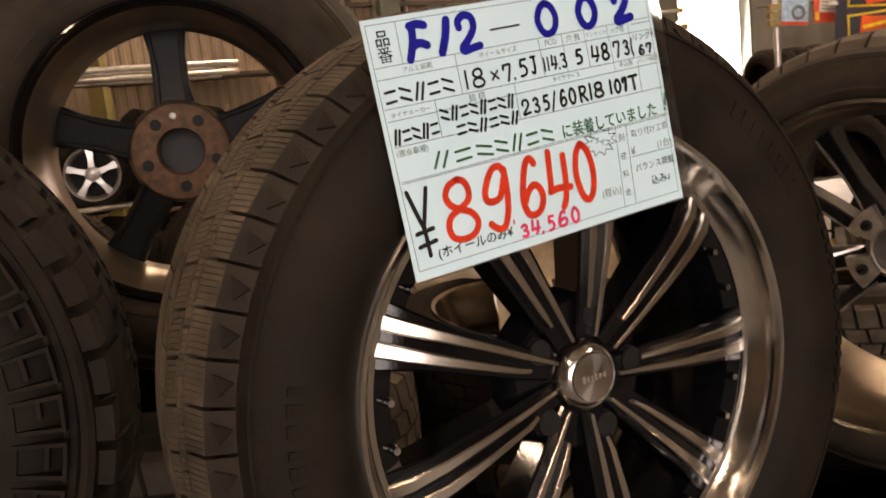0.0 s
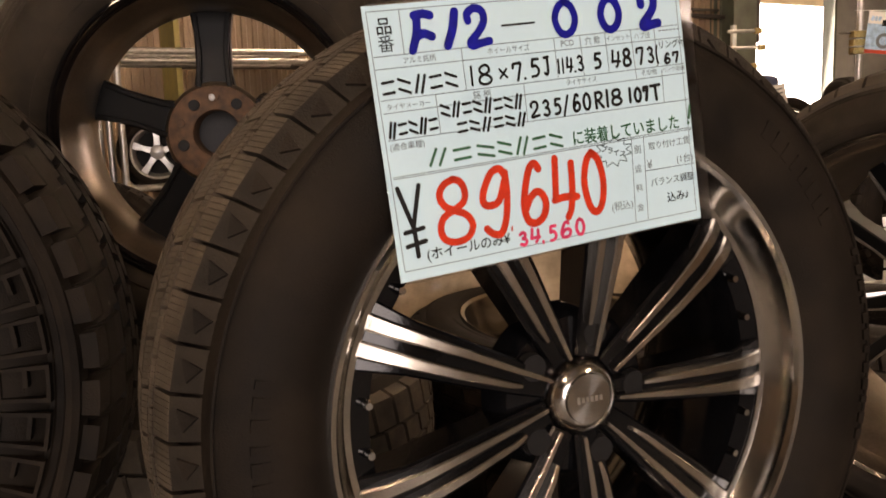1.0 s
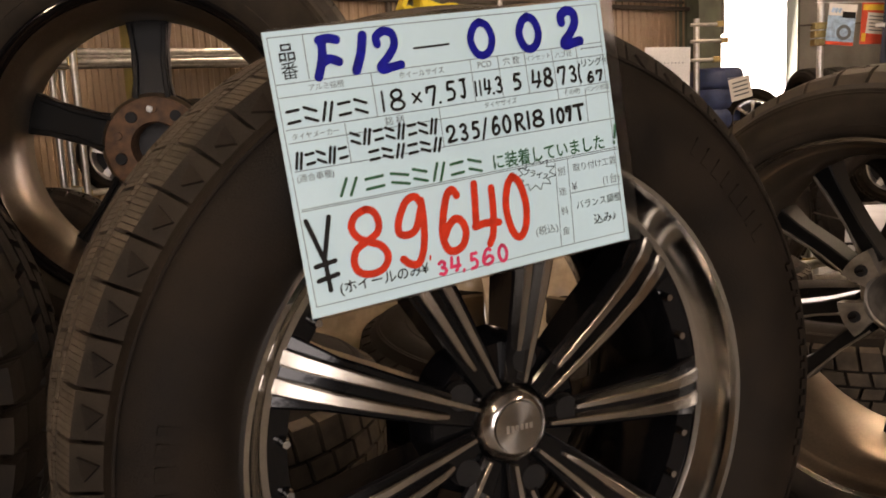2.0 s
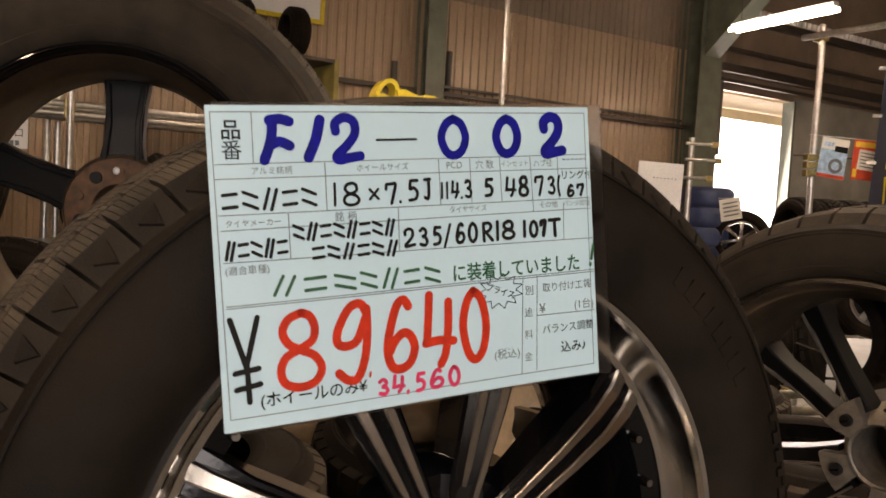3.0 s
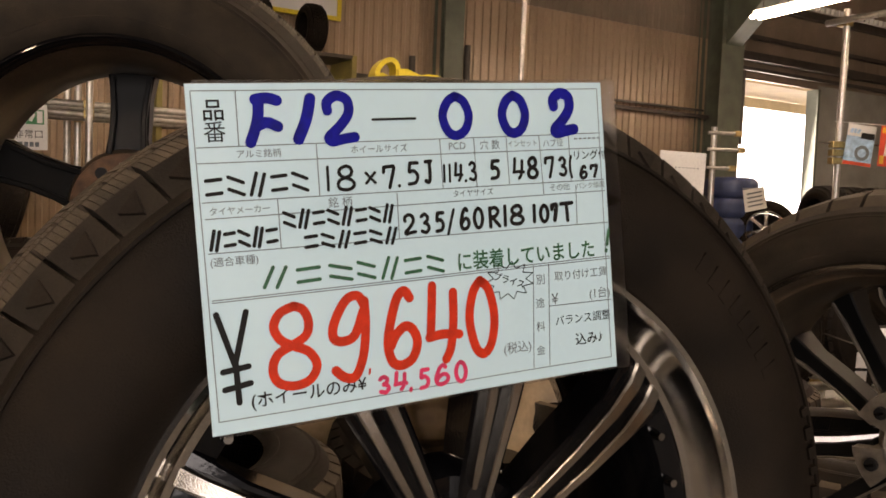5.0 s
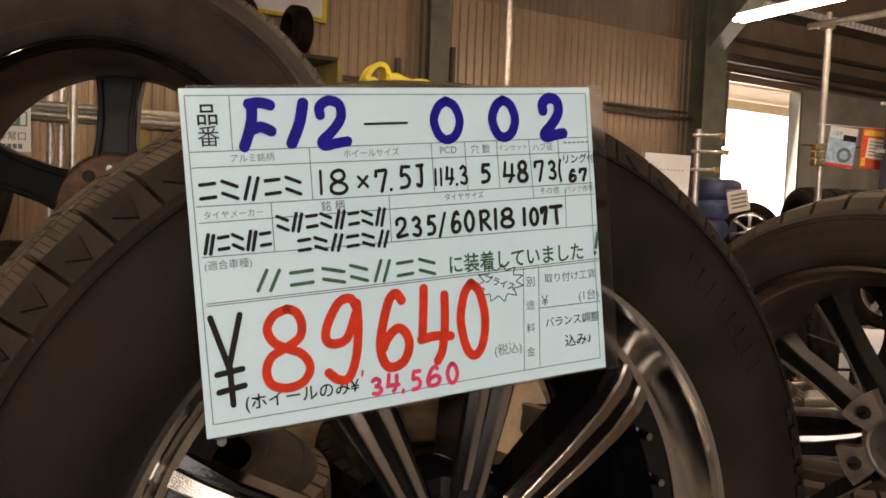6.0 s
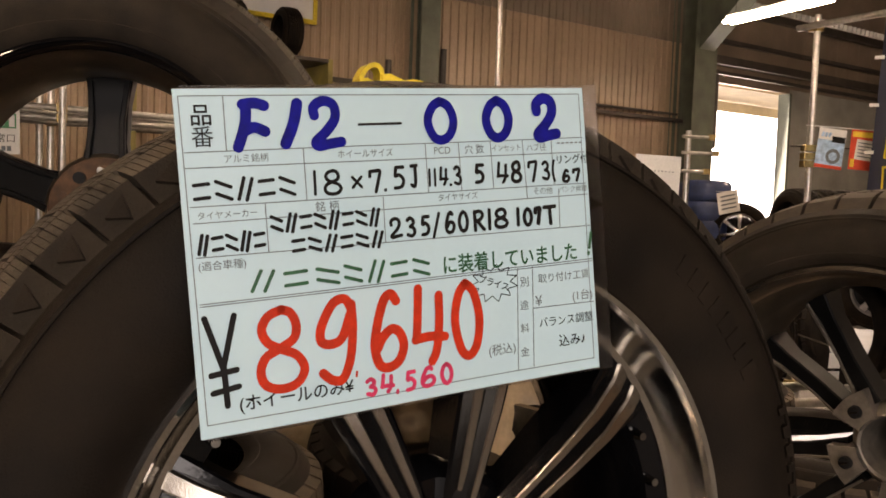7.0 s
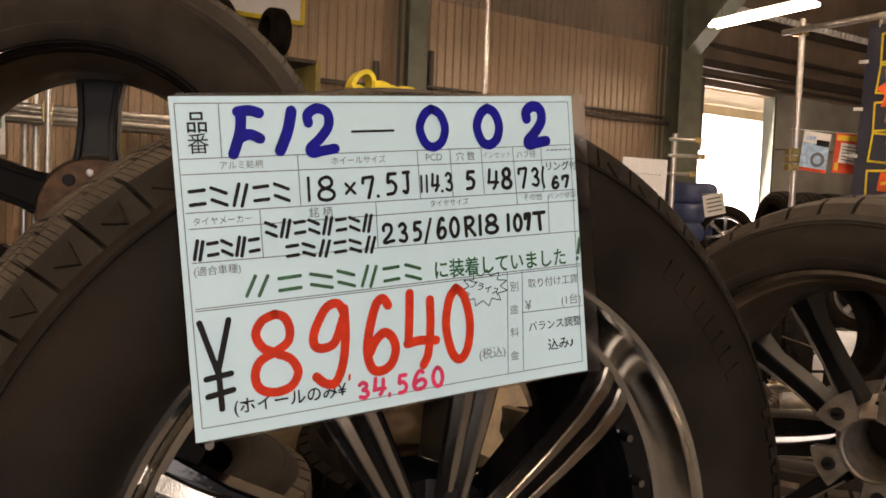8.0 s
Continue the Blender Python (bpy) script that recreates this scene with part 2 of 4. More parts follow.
def shoulder(bm, ro, w, sh, count, gap=0.14, form=(0.006, 0.042), skew=0.0, sides=(-1, 1)):
    """The outer ends of the tread blocks, down the shoulders."""
    step = 2 * math.pi / count
    width = step * (1 - gap)
    for i in range(count):
        if -1 in sides:
            tread_block(bm, -1.0, -1.21, i * step, i * step + width, ro, w, sh, skew, 0.009, 3, 0.0008, form)
        if 1 in sides:
            tread_block(bm, 1.0, 1.21, (i + 0.3) * step, (i + 0.3) * step + width, ro, w, sh, 0.0, 0.009, 2, 0.0008, form)


def shoulder_blocks(parent, material, ro, w, sh, count, gap, form, skew):
    """The front shoulder blocks of a near tyre, each a part on one shared mesh."""
    bm = bmesh.new()
    step = 2 * math.pi / count
    tread_block(bm, -1.0, -1.21, 0, step * (1 - gap), ro, w, sh, skew, 0.009, 3, 0.0008, form)
    bmesh.ops.recalc_face_normals(bm, faces=bm.faces)
    one = part("shoulder_block", bm, material, parent, "outer end of a tread block")
    for i in range(1, count):
        ob = new("shoulder_block", one.data)
        ob.parent, ob.matrix_basis = parent, pose(0, 0, 0, 0, -360 * i / count, 0)
        ob["label"] = one["label"]


def wedges(ro, w, sh, count, form=(0.006, 0.042)):
    """Small raised triangles of darker rubber on the front shoulder, one on each block, standing in for the shade of
    its pocket.
    """
    bm = bmesh.new()
    step = 2 * math.pi / count
    for i in range(count):
        a = (i + 0.40) * step
        lo, hi = [], []
        for da, t in ((-0.16, -1.055), (0.30, -1.10), (-0.02, -1.185)):
            y, r = crown(t, ro, w, sh, form)
            for dst, k in ((lo, -0.003), (hi, 0.0016)):
                dst.append(bm.verts.new(((r + k) * math.cos(a + da * step), y - k * 0.9, (r + k) * math.sin(a + da * step))))
        bm.faces.new(hi)
        for k in range(3):
            bm.faces.new((lo[k], lo[(k + 1) % 3], hi[(k + 1) % 3], hi[k]))
    bmesh.ops.recalc_face_normals(bm, faces=bm.faces)
    return bm


def make_tyre(parent, rb, ro, w, count, sipes=5, gap=0.14, dusty=True, bulge=0.012, wedge=False, sh=0.035, seg=128, name="tyre", form=(0.006, 0.042), rows=ROWS, cut=0.07, profile=None, skew=0.0, blocks=None, side=None):
    """A tyre; blocks is the rubber of its front shoulder blocks, where these are parts of their own."""
    tyre = part(name, lathe(profile or tyre_profile(rb, ro, w, bulge, sh), seg), side or RUBBER, parent, "black rubber tyre sidewall", True)
    bm = tread(ro, w, sh, count, sipes, gap, form, rows, cut)
    shoulder(bm, ro, w, sh, count, gap, form, skew, (1,) if blocks else (-1, 1))
    # the dusty rubber also carries the tread's lit look, against darker shoulders
    part("tread", bm, RUBBER_DUSTY_LIT if dusty else RUBBER, tyre, "dusty tread blocks")
    if blocks:
        shoulder_blocks(tyre, blocks, ro, w, sh, count, gap, form, skew)
    if wedge:
        tagged(part("pocket_shade", wedges(ro, w, sh, count, form), RUBBER, tyre), kind="stuff")
    return tyre


# ---- the hall ----
def structure(name, bm, material, m=HALL, label="", category="", smooth=False):
    return tagged(link(name, bm, material, None, "", m, smooth), label, category, kind="structure")


structure("floor", box(34, 22, 0.1, pose(1, -7.8, -0.05)), CONCRETE, label="worn grey concrete hall floor", category="floor")
structure("ground", box(900, 900, 0.1, pose(0, 0, -0.17)), GROUND, Matrix(), "pale yard concrete outside the hall", "ground")


def corrugated(s0, s1, z0, z1, pitch=0.11, depth=0.016, thick=0.05):
    bm = bmesh.new()
    pts, s = [], s0
    while s < s1 - 1e-6:
        for f, y in ((0.0, 0), (0.42, 0), (0.52, -depth), (0.90, -depth)):
            if s + f * pitch < s1:
                pts.append((s + f * pitch, y))
        s += pitch
    pts.append((s1, 0))
    front = [[bm.verts.new((x, y, z)) for x, y in pts] for z in (z0, z1)]
    back = [[bm.verts.new((x, thick, z)) for x in (s0, s1)] for z in (z0, z1)]
    for i in range(len(pts) - 1):
        bm.faces.new((front[0][i], front[0][i + 1], front[1][i + 1], front[1][i]))
    bm.faces.new((back[0][1], back[0][0], back[1][0], back[1][1]))
    bm.faces.new(back[0] + front[0][::-1]), bm.faces.new(front[1] + back[1][::-1])
    bm.faces.new((front[0][0], front[1][0], back[1][0], back[0][0])), bm.faces.new((front[0][-1], back[0][1], back[1][1], front[1][-1]))
    return bm


TOP = 3.68
wall_back = tagged(thing("wall_back", HALL, "brown corrugated metal sheet wall with a dark upper band", "wall"), kind="structure")
for a, b in ((-15, -3.1), (-3.1, 1.31), (1.35, 5.66)):
    part("wall_sheet", corrugated(a, b, 0, TOP), SHEET, wall_back, "brown corrugated wall sheet")
for a, b in ((-15, 1.31), (1.35, 5.66)):
    part("upper_sheet", corrugated(a, b, TOP + 0.004, 5.6), SHEET_DARK, wall_back, "dark upper wall sheet")
part("lintel_sheet", corrugated(5.76, 8.0, 3.24, 5.6, 0.6, 0.008), SHEET_DARK, wall_back, "dark sheet over the doorway")
part("door_side_sheet", corrugated(8.0, 18, 0, 3.3, 0.9, 0.006), GREY_WALL, wall_back, "grey green sheet beside the doorway")
part("upper_sheet", corrugated(8.0, 18, 3.304, 5.6, 0.6, 0.008), SHEET_DARK, wall_back, "dark upper wall sheet")


def column(s, width, depth):
    c = thing("wall_column", HALL @ pose(s, -depth / 2, 0), "green painted steel wall column", "column", "wall columns", "structure")
    part("web", box(0.02, depth - 0.03, 5.6, pose(0, 0, 2.8)), COLUMN, c)
    for y in (-depth / 2 + 0.0075, depth / 2 - 0.0075):
        part("flange", box(width, 0.015, 5.6, pose(0, y, 2.8), 0.003), COLUMN, c)


def haunch(s, width):
    """The deep end of the roof beam where it meets a main column."""
    bm = bmesh.new()
    loft(bm, [[(s + dx, y, z) for dx, z in ((-width / 2, z0), (width / 2, z0), (width / 2, 5.38), (-width / 2, 5.38))] for y, z0 in ((-0.405, 3.55), (-1.3, 4.35), (-3.2, 4.95), (-14.5, 5.0))])
    structure("roof_beam", bm, COLUMN, label="green steel roof beam deepening towards its column", category="beam")


haunch(5.575, 0.30), haunch(-3.1, 0.2)
column(1.33, 0.24, 0.24), column(5.575, 0.44, 0.40), column(-3.1, 0.24, 0.24)
part("door_jamb", box(0.05, 0.2, 3.24, pose(7.98, 0.06, 1.62), 0.004), COLUMN, wall_back)
part("door_jamb", box(0.05, 0.2, 3.24, pose(5.93, 0.06, 1.62), 0.004), COLUMN, wall_back)


def girt(s0, s1, z, y, size, material=DARKSTEEL):
    g = box(s1 - s0, size, size, pose((s0 + s1) / 2, y, z), size * 0.12)
    structure("wall_girt", g, material, label="dark steel rail along the wall", category="rail")


girt(-3, 1.18, 2.62, -0.10, 0.05), girt(1.5, 5.5, 2.62, -0.10, 0.05), girt(5.95, 17, 3.52, -0.13, 0.12), girt(5.95, 17, 3.80, -0.10, 0.06), girt(5.95, 17, 4.25, -0.12, 0.10)
girt(1.5, 5.5, 4.35, -0.1, 0.08), girt(5.95, 17, 3.36, -0.09, 0.05), girt(1.5, 5.4, 2.70, -0.10, 0.03)
for s, z0, z1 in ((6.22, 2.3, 3.4), (1.62, 1.9, 3.1), (0.92, 2.1, 2.9)):
    structure("wall_conduit", tube_between(bmesh.new(), (s, -0.06, z0), (s, -0.06, z1), 0.035), DARKSTEEL, label="dark vertical service pipe on the wall", category="pipe", smooth=True)

# walls that close the hall, and its roof
structure("wall_left", corrugated(-11, 11, 0, 5.6, 0.11), SHEET, HALL @ pose(-15, -8, 0, 0, 0, 90), "brown corrugated side wall", "wall")
structure("wall_right", corrugated(-11, 11, 0, 5.6, 0.11), SHEET, HALL @ pose(18, -8, 0, 0, 0, -90), "brown corrugated side wall", "wall")
wall_front = tagged(thing("wall_front", HALL @ pose(0, -15, 0, 0, 0, 180), "brown corrugated wall with a wide open doorway", "wall"), kind="structure")
for a, b, z0, z1 in ((-18, 3.8, 0, 5.6), (8.6, 15, 0, 5.6), (3.8, 8.6, 3.8, 5.6)):
    part("wall_sheet", corrugated(a, b, z0, z1), SHEET, wall_front)
ceiling = bmesh.new()
add_box(ceiling, 34, 16, 0.1, pose(1.5, -7.5, 5.68))
for i in range(9):
    add_box(ceiling, 0.16, 15.6, 0.26, pose(-13 + i * 3.6, -7.6, 5.45))
for i in range(10):
    add_box(ceiling, 33, 0.07, 0.12, pose(1.5, -0.6 - i * 1.5, 5.56))
structure("ceiling", ceiling, ROOF, label="dark steel roof deck with rafters and purlins", category="ceiling")


# ---- tube lamps ----
def tube_lamp(x, y, z, turn):
    l = thing("tube_lamp", pose(x, y, z, 0, 0, turn), "lit white fluorescent tube lamp hanging from the roof", "lamp", "hall tube lamps")
    part("housing", box(1.22, 0.07, 0.045, pose(0, 0, 0.045), 0.008), WHITE, l)
    t = bmesh.new()
    for dy in (-0.05, 0.05):
        tube_between(t, (-0.6, dy, 0), (0.6, dy, 0), 0.019)
    part("tube", t, TUBE, l, "glowing tube", True)
    for s in (-0.5, 0.5):
        part("hanger", tube_between(bmesh.new(), (s, 0, 0.06), (s, 0, 5.5 - z), 0.004, 6), DARKSTEEL, l)


# first lamp is the visible one; the others are added to brighten walls and wheels
for i, (x, y) in enumerate(((4.30, 7.75), (0.2, 5.9), (1.6, 2.6), (-1.3, 0.4), (-4.2, 4.2), (4.0, 4.4), (-0.6, -1.8), (3.2, -1.0), (7.6, 9.3), (8.8, 6.2))):
    tube_lamp(x, y, 3.30, -71)

# ---- alloy wheels ----
def wheel_thing(m, label, group="display wheels"):
    return thing("alloy_wheel", m, label, "wheel", group)


def spoke_bar(bm, ang, sections):
    """A bar along the radius; sections are (r, half width, offset, y front, y back)."""
    c, s = math.cos(radians(ang)), math.sin(radians(ang))
    secs = []
    for r, hw, off, yf, yb in sections:
        b = min(0.002, hw * 0.3)
        pts = []
        for q, y in ((off - hw, yb), (off - hw, yf + b), (off - hw + b, yf), (off + hw - b, yf), (off + hw, yf + b), (off + hw, yb)):
            pts.append((r * c - q * s, y, r * s + q * c))
        secs.append(pts)
    loft(bm, secs)
    return bm


def rim_lathe(parent, prof, material, label=""):
    return part("rim", lathe(prof, 128), material, parent, label, True)


# a solid plug, no opening; in black it paints the hole's inner shade
def bolt_hole(parent, r, ang, y, rad, material, name="lug_hole"):
    bm = bmesh.new()
    c, s = r * math.cos(radians(ang)), r * math.sin(radians(ang))
    m = pose(c, y, s, 90)
    bmesh.ops.create_cone(bm, cap_ends=True, segments=20, radius1=rad, radius2=rad * 0.9, depth=0.008, matrix=m)
    return part(name, bm, material, parent)


# the twin-spoke wheel that carries the price card
A = wheel_thing(pose(0.3754, 0.6360, 1.1660, -1.9, 0, 19.2), "black twin-spoke alloy wheel with machined faces and polished lip")
RA = 0.2326
ROA, WA, SHA = 0.352, 0.240, 0.026
FORM_A = (0.012, 0.026)
sideA = [(0.004, RA - 0.004), (-0.003, RA + 0.006), (-0.009, RA + 0.016), (-0.0125, RA + 0.032), (-0.0125, RA + 0.048), (-0.009, RA + 0.064), (-0.003, RA + 0.076), (0.000, RA + 0.0800),
         (-0.0020, RA + 0.0808), (-0.0020, RA + 0.0830), (0.004, RA + 0.0838), (0.012, RA + 0.0860), (0.022, ROA - 0.0300), (0.034, ROA - 0.0225), (0.060, ROA - 0.0150)]
tyreA = make_tyre(A, RA, ROA, WA, 59, 7, 0.07, True, 0.0, True, SHA, 160, "tyre", FORM_A,
                  [(-1.0, -0.66, 0.0, 0.05), (-0.625, -0.50, 0.5, 0.10), (-0.465, -0.16, 0.2, 0.16), (-0.11, 0.11, 0.2, -0.15), (0.16, 0.50, 0.6, -0.16), (0.56, 1.0, 0.3, -0.10)], 0.06,
                  sideA + [(WA * 0.42, ROA - 0.0105), (WA * 0.58, ROA - 0.0105)] + [(WA - y, r) for y, r in reversed(sideA)], 0.02, RUBBER_SHOULDER)
rim_lathe(A, [(0.016, RA - 0.010), (0.008, RA + 0.001), (0.001, RA), (-0.002, RA - 0.003), (-0.001, RA - 0.007), (0.004, RA - 0.0095)], POLISHED, "polished flange edge")
part("lip", lathe([(0.004, RA - 0.0095), (0.009, RA - 0.0105), (0.025, RA - 0.0190), (0.028, RA - 0.0215), (0.029, RA - 0.0270), (0.031, RA - 0.0275)], 128), POLISHED, A, "polished stepped outer lip", True)
part("barrel", lathe([(0.031, RA - 0.0275), (0.034, RA - 0.044), (0.045, RA - 0.047), (0.12, RA - 0.052), (0.19, RA - 0.034), (0.222, RA - 0.012), (0.226, RA)], 96), GLOSS_BLACK, A, "gloss black inner barrel", True)
for k in range(9):
    a = 40 * k - 2.0
    body = spoke_bar(bmesh.new(), a, [(0.034, 0.011, 0, 0.024, 0.05), (0.070, 0.0150, 0, 0.0215, 0.055), (0.12, 0.0185, 0, 0.0200, 0.06), (0.165, 0.0215, 0, 0.0215, 0.062), (RA - 0.028, 0.029, 0, 0.0300, 0.062)])
    sp = part("spoke", body, GLOSS_BLACK, A, "", True)
    for s in (-1, 1):
        bar = spoke_bar(bmesh.new(), a, [(0.036 if s < 0 else 0.062, 0.0018, s * 0.0052, 0.0170, 0.026), (0.075, 0.0028, s * 0.0066, 0.0140, 0.025), (0.12, 0.0037, s * 0.0084, 0.0120, 0.025), (0.160, 0.0050, s * 0.0098, 0.0130, 0.026), (0.190, 0.0064, s * 0.0106, 0.0195, 0.030), (RA - 0.026, 0.0074, s * 0.0112, 0.0285, 0.036)])
        part("machined_face", bar, MACHINED, sp, "machined bright spoke face", True)
    for d in (-6, 6):
        r, aa = RA - 0.041, radians(a + 21.5 + d)
        bm = bmesh.new()
        bmesh.ops.create_cone(bm, cap_ends=True, segments=12, radius1=0.0042, radius2=0.0030, depth=0.007, matrix=pose(r * math.cos(aa), 0.028, r * math.sin(aa), 90))
        part("rivet", bm, POLISHED, A, "small bright rim rivet", True)
part("hub", lathe([(0.06, 0.078), (0.040, 0.074), (0.032, 0.068), (0.030, 0.045), (0.030, 0.02)], 64), GLOSS_BLACK, A, "", True)
for k in range(5):
    bolt_hole(A, 0.055, 2 + 72 * k, 0.026, 0.0125, INK)
cap = part("center_cap", lathe([(0.032, 0.0345), (0.023, 0.0330), (0.015, 0.0296), (0.0120, 0.0252), (0.0112, 0.0236)], 72), POLISHED, A, "polished round collar of the hub", True)
part("cap_face", lathe([(0.0112, 0.0236), (0.0130, 0.0231), (0.0130, 0.0223), (0.0106, 0.0215), (0.0100, 0.0001)], 72), BRUSHED, cap, "brushed round centre cap", True)
mark = bmesh.new()
for i in range(6):
    add_box(mark, 0.0026, 0.0008, 0.0046 if i else 0.0062, pose(-0.0110 + i * 0.0044, 0.0096, 0))
part("cap_emblem", mark, CAST, cap)

# faint raised bars of the sidewall's moulded writing, and its fine ridges
for start, n, r0, r1 in ((52, 8, 0.272, 0.288), (196, 10, 0.276, 0.290), (20, 12, 0.300, 0.307)):
    for k in range(n):
        bm = bmesh.new()
        a0 = start - 3.1 * k
        ring_arc(bm, -0.0132 if r0 < 0.295 else -0.0096, 0.004, r0, r1, a0 - (1.9 if k % 3 else 1.2), a0, 3)
        bmesh.ops.recalc_face_normals(bm, faces=bm.faces)
        part("raised_bar", bm, RUBBER, tyreA)

# black five-spoke wheel showing its inner side, behind and above
B = wheel_thing(pose(-0.042, 1.270, 1.394, 0, 0, 5), "black five-spoke alloy wheel showing its rusty mounting face")
RB = 0.2300
make_tyre(B, RB - 0.001, 0.362, 0.235, 62, 6, 0.10, True, 0.010, False, 0.055, 160, "tyre", (0.016, 0.020), blocks=RUBBER_SHOULDER, side=RUBBER_SHOULDER)
rim_lathe(B, [(0.02, RB - 0.008), (0.010, RB + 0.001), (0.0, RB), (-0.003, RB - 0.005), (0.002, RB - 0.010), (0.016, RB - 0.014)], GLOSS_BLACK, "black rim flange")
part("barrel", lathe([(0.016, RB - 0.014), (0.03, RB - 0.017), (0.05, RB - 0.03), (0.13, RB - 0.034), (0.20, RB - 0.03), (0.228, RB - 0.012)], 96), BRONZE, B, "brown-grey inner barrel", True)
for k in range(5):
    sp = spoke_bar(bmesh.new(), 90 + 72 * k, [(0.055, 0.036, 0, 0.128, 0.17), (0.10, 0.028, 0, 0.135, 0.175), (0.16, 0.028, 0, 0.15, 0.19), (0.20, 0.034, 0, 0.155, 0.20), (RB - 0.028, 0.046, 0, 0.15, 0.215)])
    part("spoke", sp, SATIN_BLACK, B, "", True)
    rb = bmesh.new()
    for s in (-1, 1):
        spoke_bar(rb, 90 + 72 * k, [(0.075, 0.004, s * 0.024, 0.119, 0.14), (0.13, 0.004, s * 0.021, 0.134, 0.15), (0.19, 0.004, s * 0.026, 0.147, 0.16)])
    part("spoke_rib", rb, SATIN_BLACK, B, "", True)
part("hub_pad", lathe([(0.17, 0.082), (0.128, 0.080), (0.120, 0.077), (0.118, 0.074), (0.118, 0.0385), (0.124, 0.0365), (0.20, 0.0365)], 72), RUST, B, "rusty brown mounting pad", True)
part("hub_ring", lathe([(0.132, 0.0835), (0.122, 0.0805), (0.119, 0.0770), (0.1205, 0.0765)], 72), BRONZE, B, "", True)
# disc closing the open bore, coloured as the dark within
part("bore", disc_cap(bmesh.new(), 0.195, 0.037), BORE_SHADE, B, "dark disc in place of the shade in the hub bore")
for k in range(5):
    bolt_hole(B, 0.057, 90 + 36 + 72 * k, 0.1165, 0.0095, INK)
    bolt_hole(B, 0.059, 90 + 72 * k, 0.1168, 0.007, RUST, "pad_pocket")
bm = bmesh.new()
bmesh.ops.create_icosphere(bm, subdivisions=2, radius=0.006, matrix=pose(-0.004, 0.116, 0.058))
part("pale_dot", bm, WHITE, B, "pale round dot on the mounting pad")

# black wheel beside the first, showing the bare cast hub of its inner side
C = wheel_thing(pose(0.864, 0.958, 1.139, 4, 0, -56), "black thin-spoke alloy wheel showing its bare cast inner hub")
RC = 0.2360
make_tyre(C, RC - 0.001, 0.314, 0.215, 48, 0, 0.10, True, 0.008, False, 0.036, 128, "tyre", (0.007, 0.018), blocks=RUBBER_DUSTY_LIT, side=RUBBER_SHOULDER)
rim_lathe(C, [(0.016, RC - 0.010), (0.010, RC + 0.001), (0.001, RC), (-0.003, RC - 0.003), (0.001, RC - 0.008)], MACHINED, "dull bright flange edge")
part("lip", lathe([(0.001, RC - 0.008), (0.008, RC - 0.011), (0.018, RC - 0.013), (0.024, RC - 0.018)], 128), BRONZE, C, "dull metallic lip", True)
part("barrel", lathe([(0.024, RC - 0.018), (0.05, RC - 0.031), (0.14, RC - 0.034), (0.19, RC - 0.028), (0.21, RC - 0.01)], 96), BRONZE, C, "brown-grey inner barrel", True)
for k in range(5):
    for s in (-1, 1):
        a = 137 + 72 * k + s * 14
        sp = part("spoke", spoke_bar(bmesh.new(), a, [(0.055, 0.011, s * 0.004, 0.120, 0.155), (0.11, 0.0095, 0, 0.128, 0.165), (0.17, 0.0095, 0, 0.136, 0.17), (RC - 0.033, 0.015, 0, 0.135, 0.18)]), SATIN_BLACK, C, "", True)
        part("spoke_edge", spoke_bar(bmesh.new(), a, [(0.06, 0.0016, 0.0120, 0.1185, 0.124), (0.12, 0.0014, 0.0090, 0.1270, 0.132), (RC - 0.036, 0.0020, 0.0125, 0.1335, 0.14)]), CAST, sp, "thin worn bright edge", True)
part("hub", lathe([(0.16, 0.062), (0.136, 0.056), (0.124, 0.050), (0.116, 0.045), (0.113, 0.041), (0.116, 0.038), (0.150, 0.036), (0.19, 0.036)], 72), CAST, C, "bare cast alloy hub", True)
# this bore too is closed by a disc in the shade's colour
part("bore", disc_cap(bmesh.new(), 0.188, 0.0365), BORE_SHADE, C, "dark disc in place of the shade in the hub bore")
for k in range(5):
    ln = bmesh.new()
    ring_arc(ln, 0.106, 0.14, 0.040, 0.076, 136 + 72 * k - 20, 136 + 72 * k + 20, 8)
    bmesh.ops.recalc_face_normals(ln, faces=ln.faces)
    part("hub_lobe", ln, CAST, C, "cast hub lobe with a bolt hole")
    bolt_hole(C, 0.057, 136 + 72 * k, 0.1045, 0.0085, INK, "bolt_hole")
    # glint of the bolt hole's seat, shaped as a small polished bar
    glint = bmesh.new()
    add_box(glint, 0.011, 0.002, 0.003, pose(0.057 * math.cos(radians(136 + 72 * k)), 0.0995, 0.057 * math.sin(radians(136 + 72 * k)), 0, -20))
    part("seat_glint", glint, POLISHED, C, "small bright bar standing in for the glint of the bolt hole's seat")

# chunky tyre at the near end of the rack, with raised sidewall blocks
D = wheel_thing(pose(-0.408, 0.705, 1.190, -4, 0, 6), "chunky off-road tyre with raised sidewall blocks on a dark wheel")
tyreD = make_tyre(D, 0.215, 0.362, 0.24, 50, 0, 0.20, False, 0.010, False, 0.045, 128, "tyre", (0.010, 0.016), blocks=RUBBER)
part("sidewall_ridge", lathe([(0.004, 0.318), (-0.0075, 0.322), (-0.009, 0.328), (-0.006, 0.334), (0.012, 0.338)], 128), RUBBER, tyreD, "raised ring round the sidewall", True)
glyph = 8.2
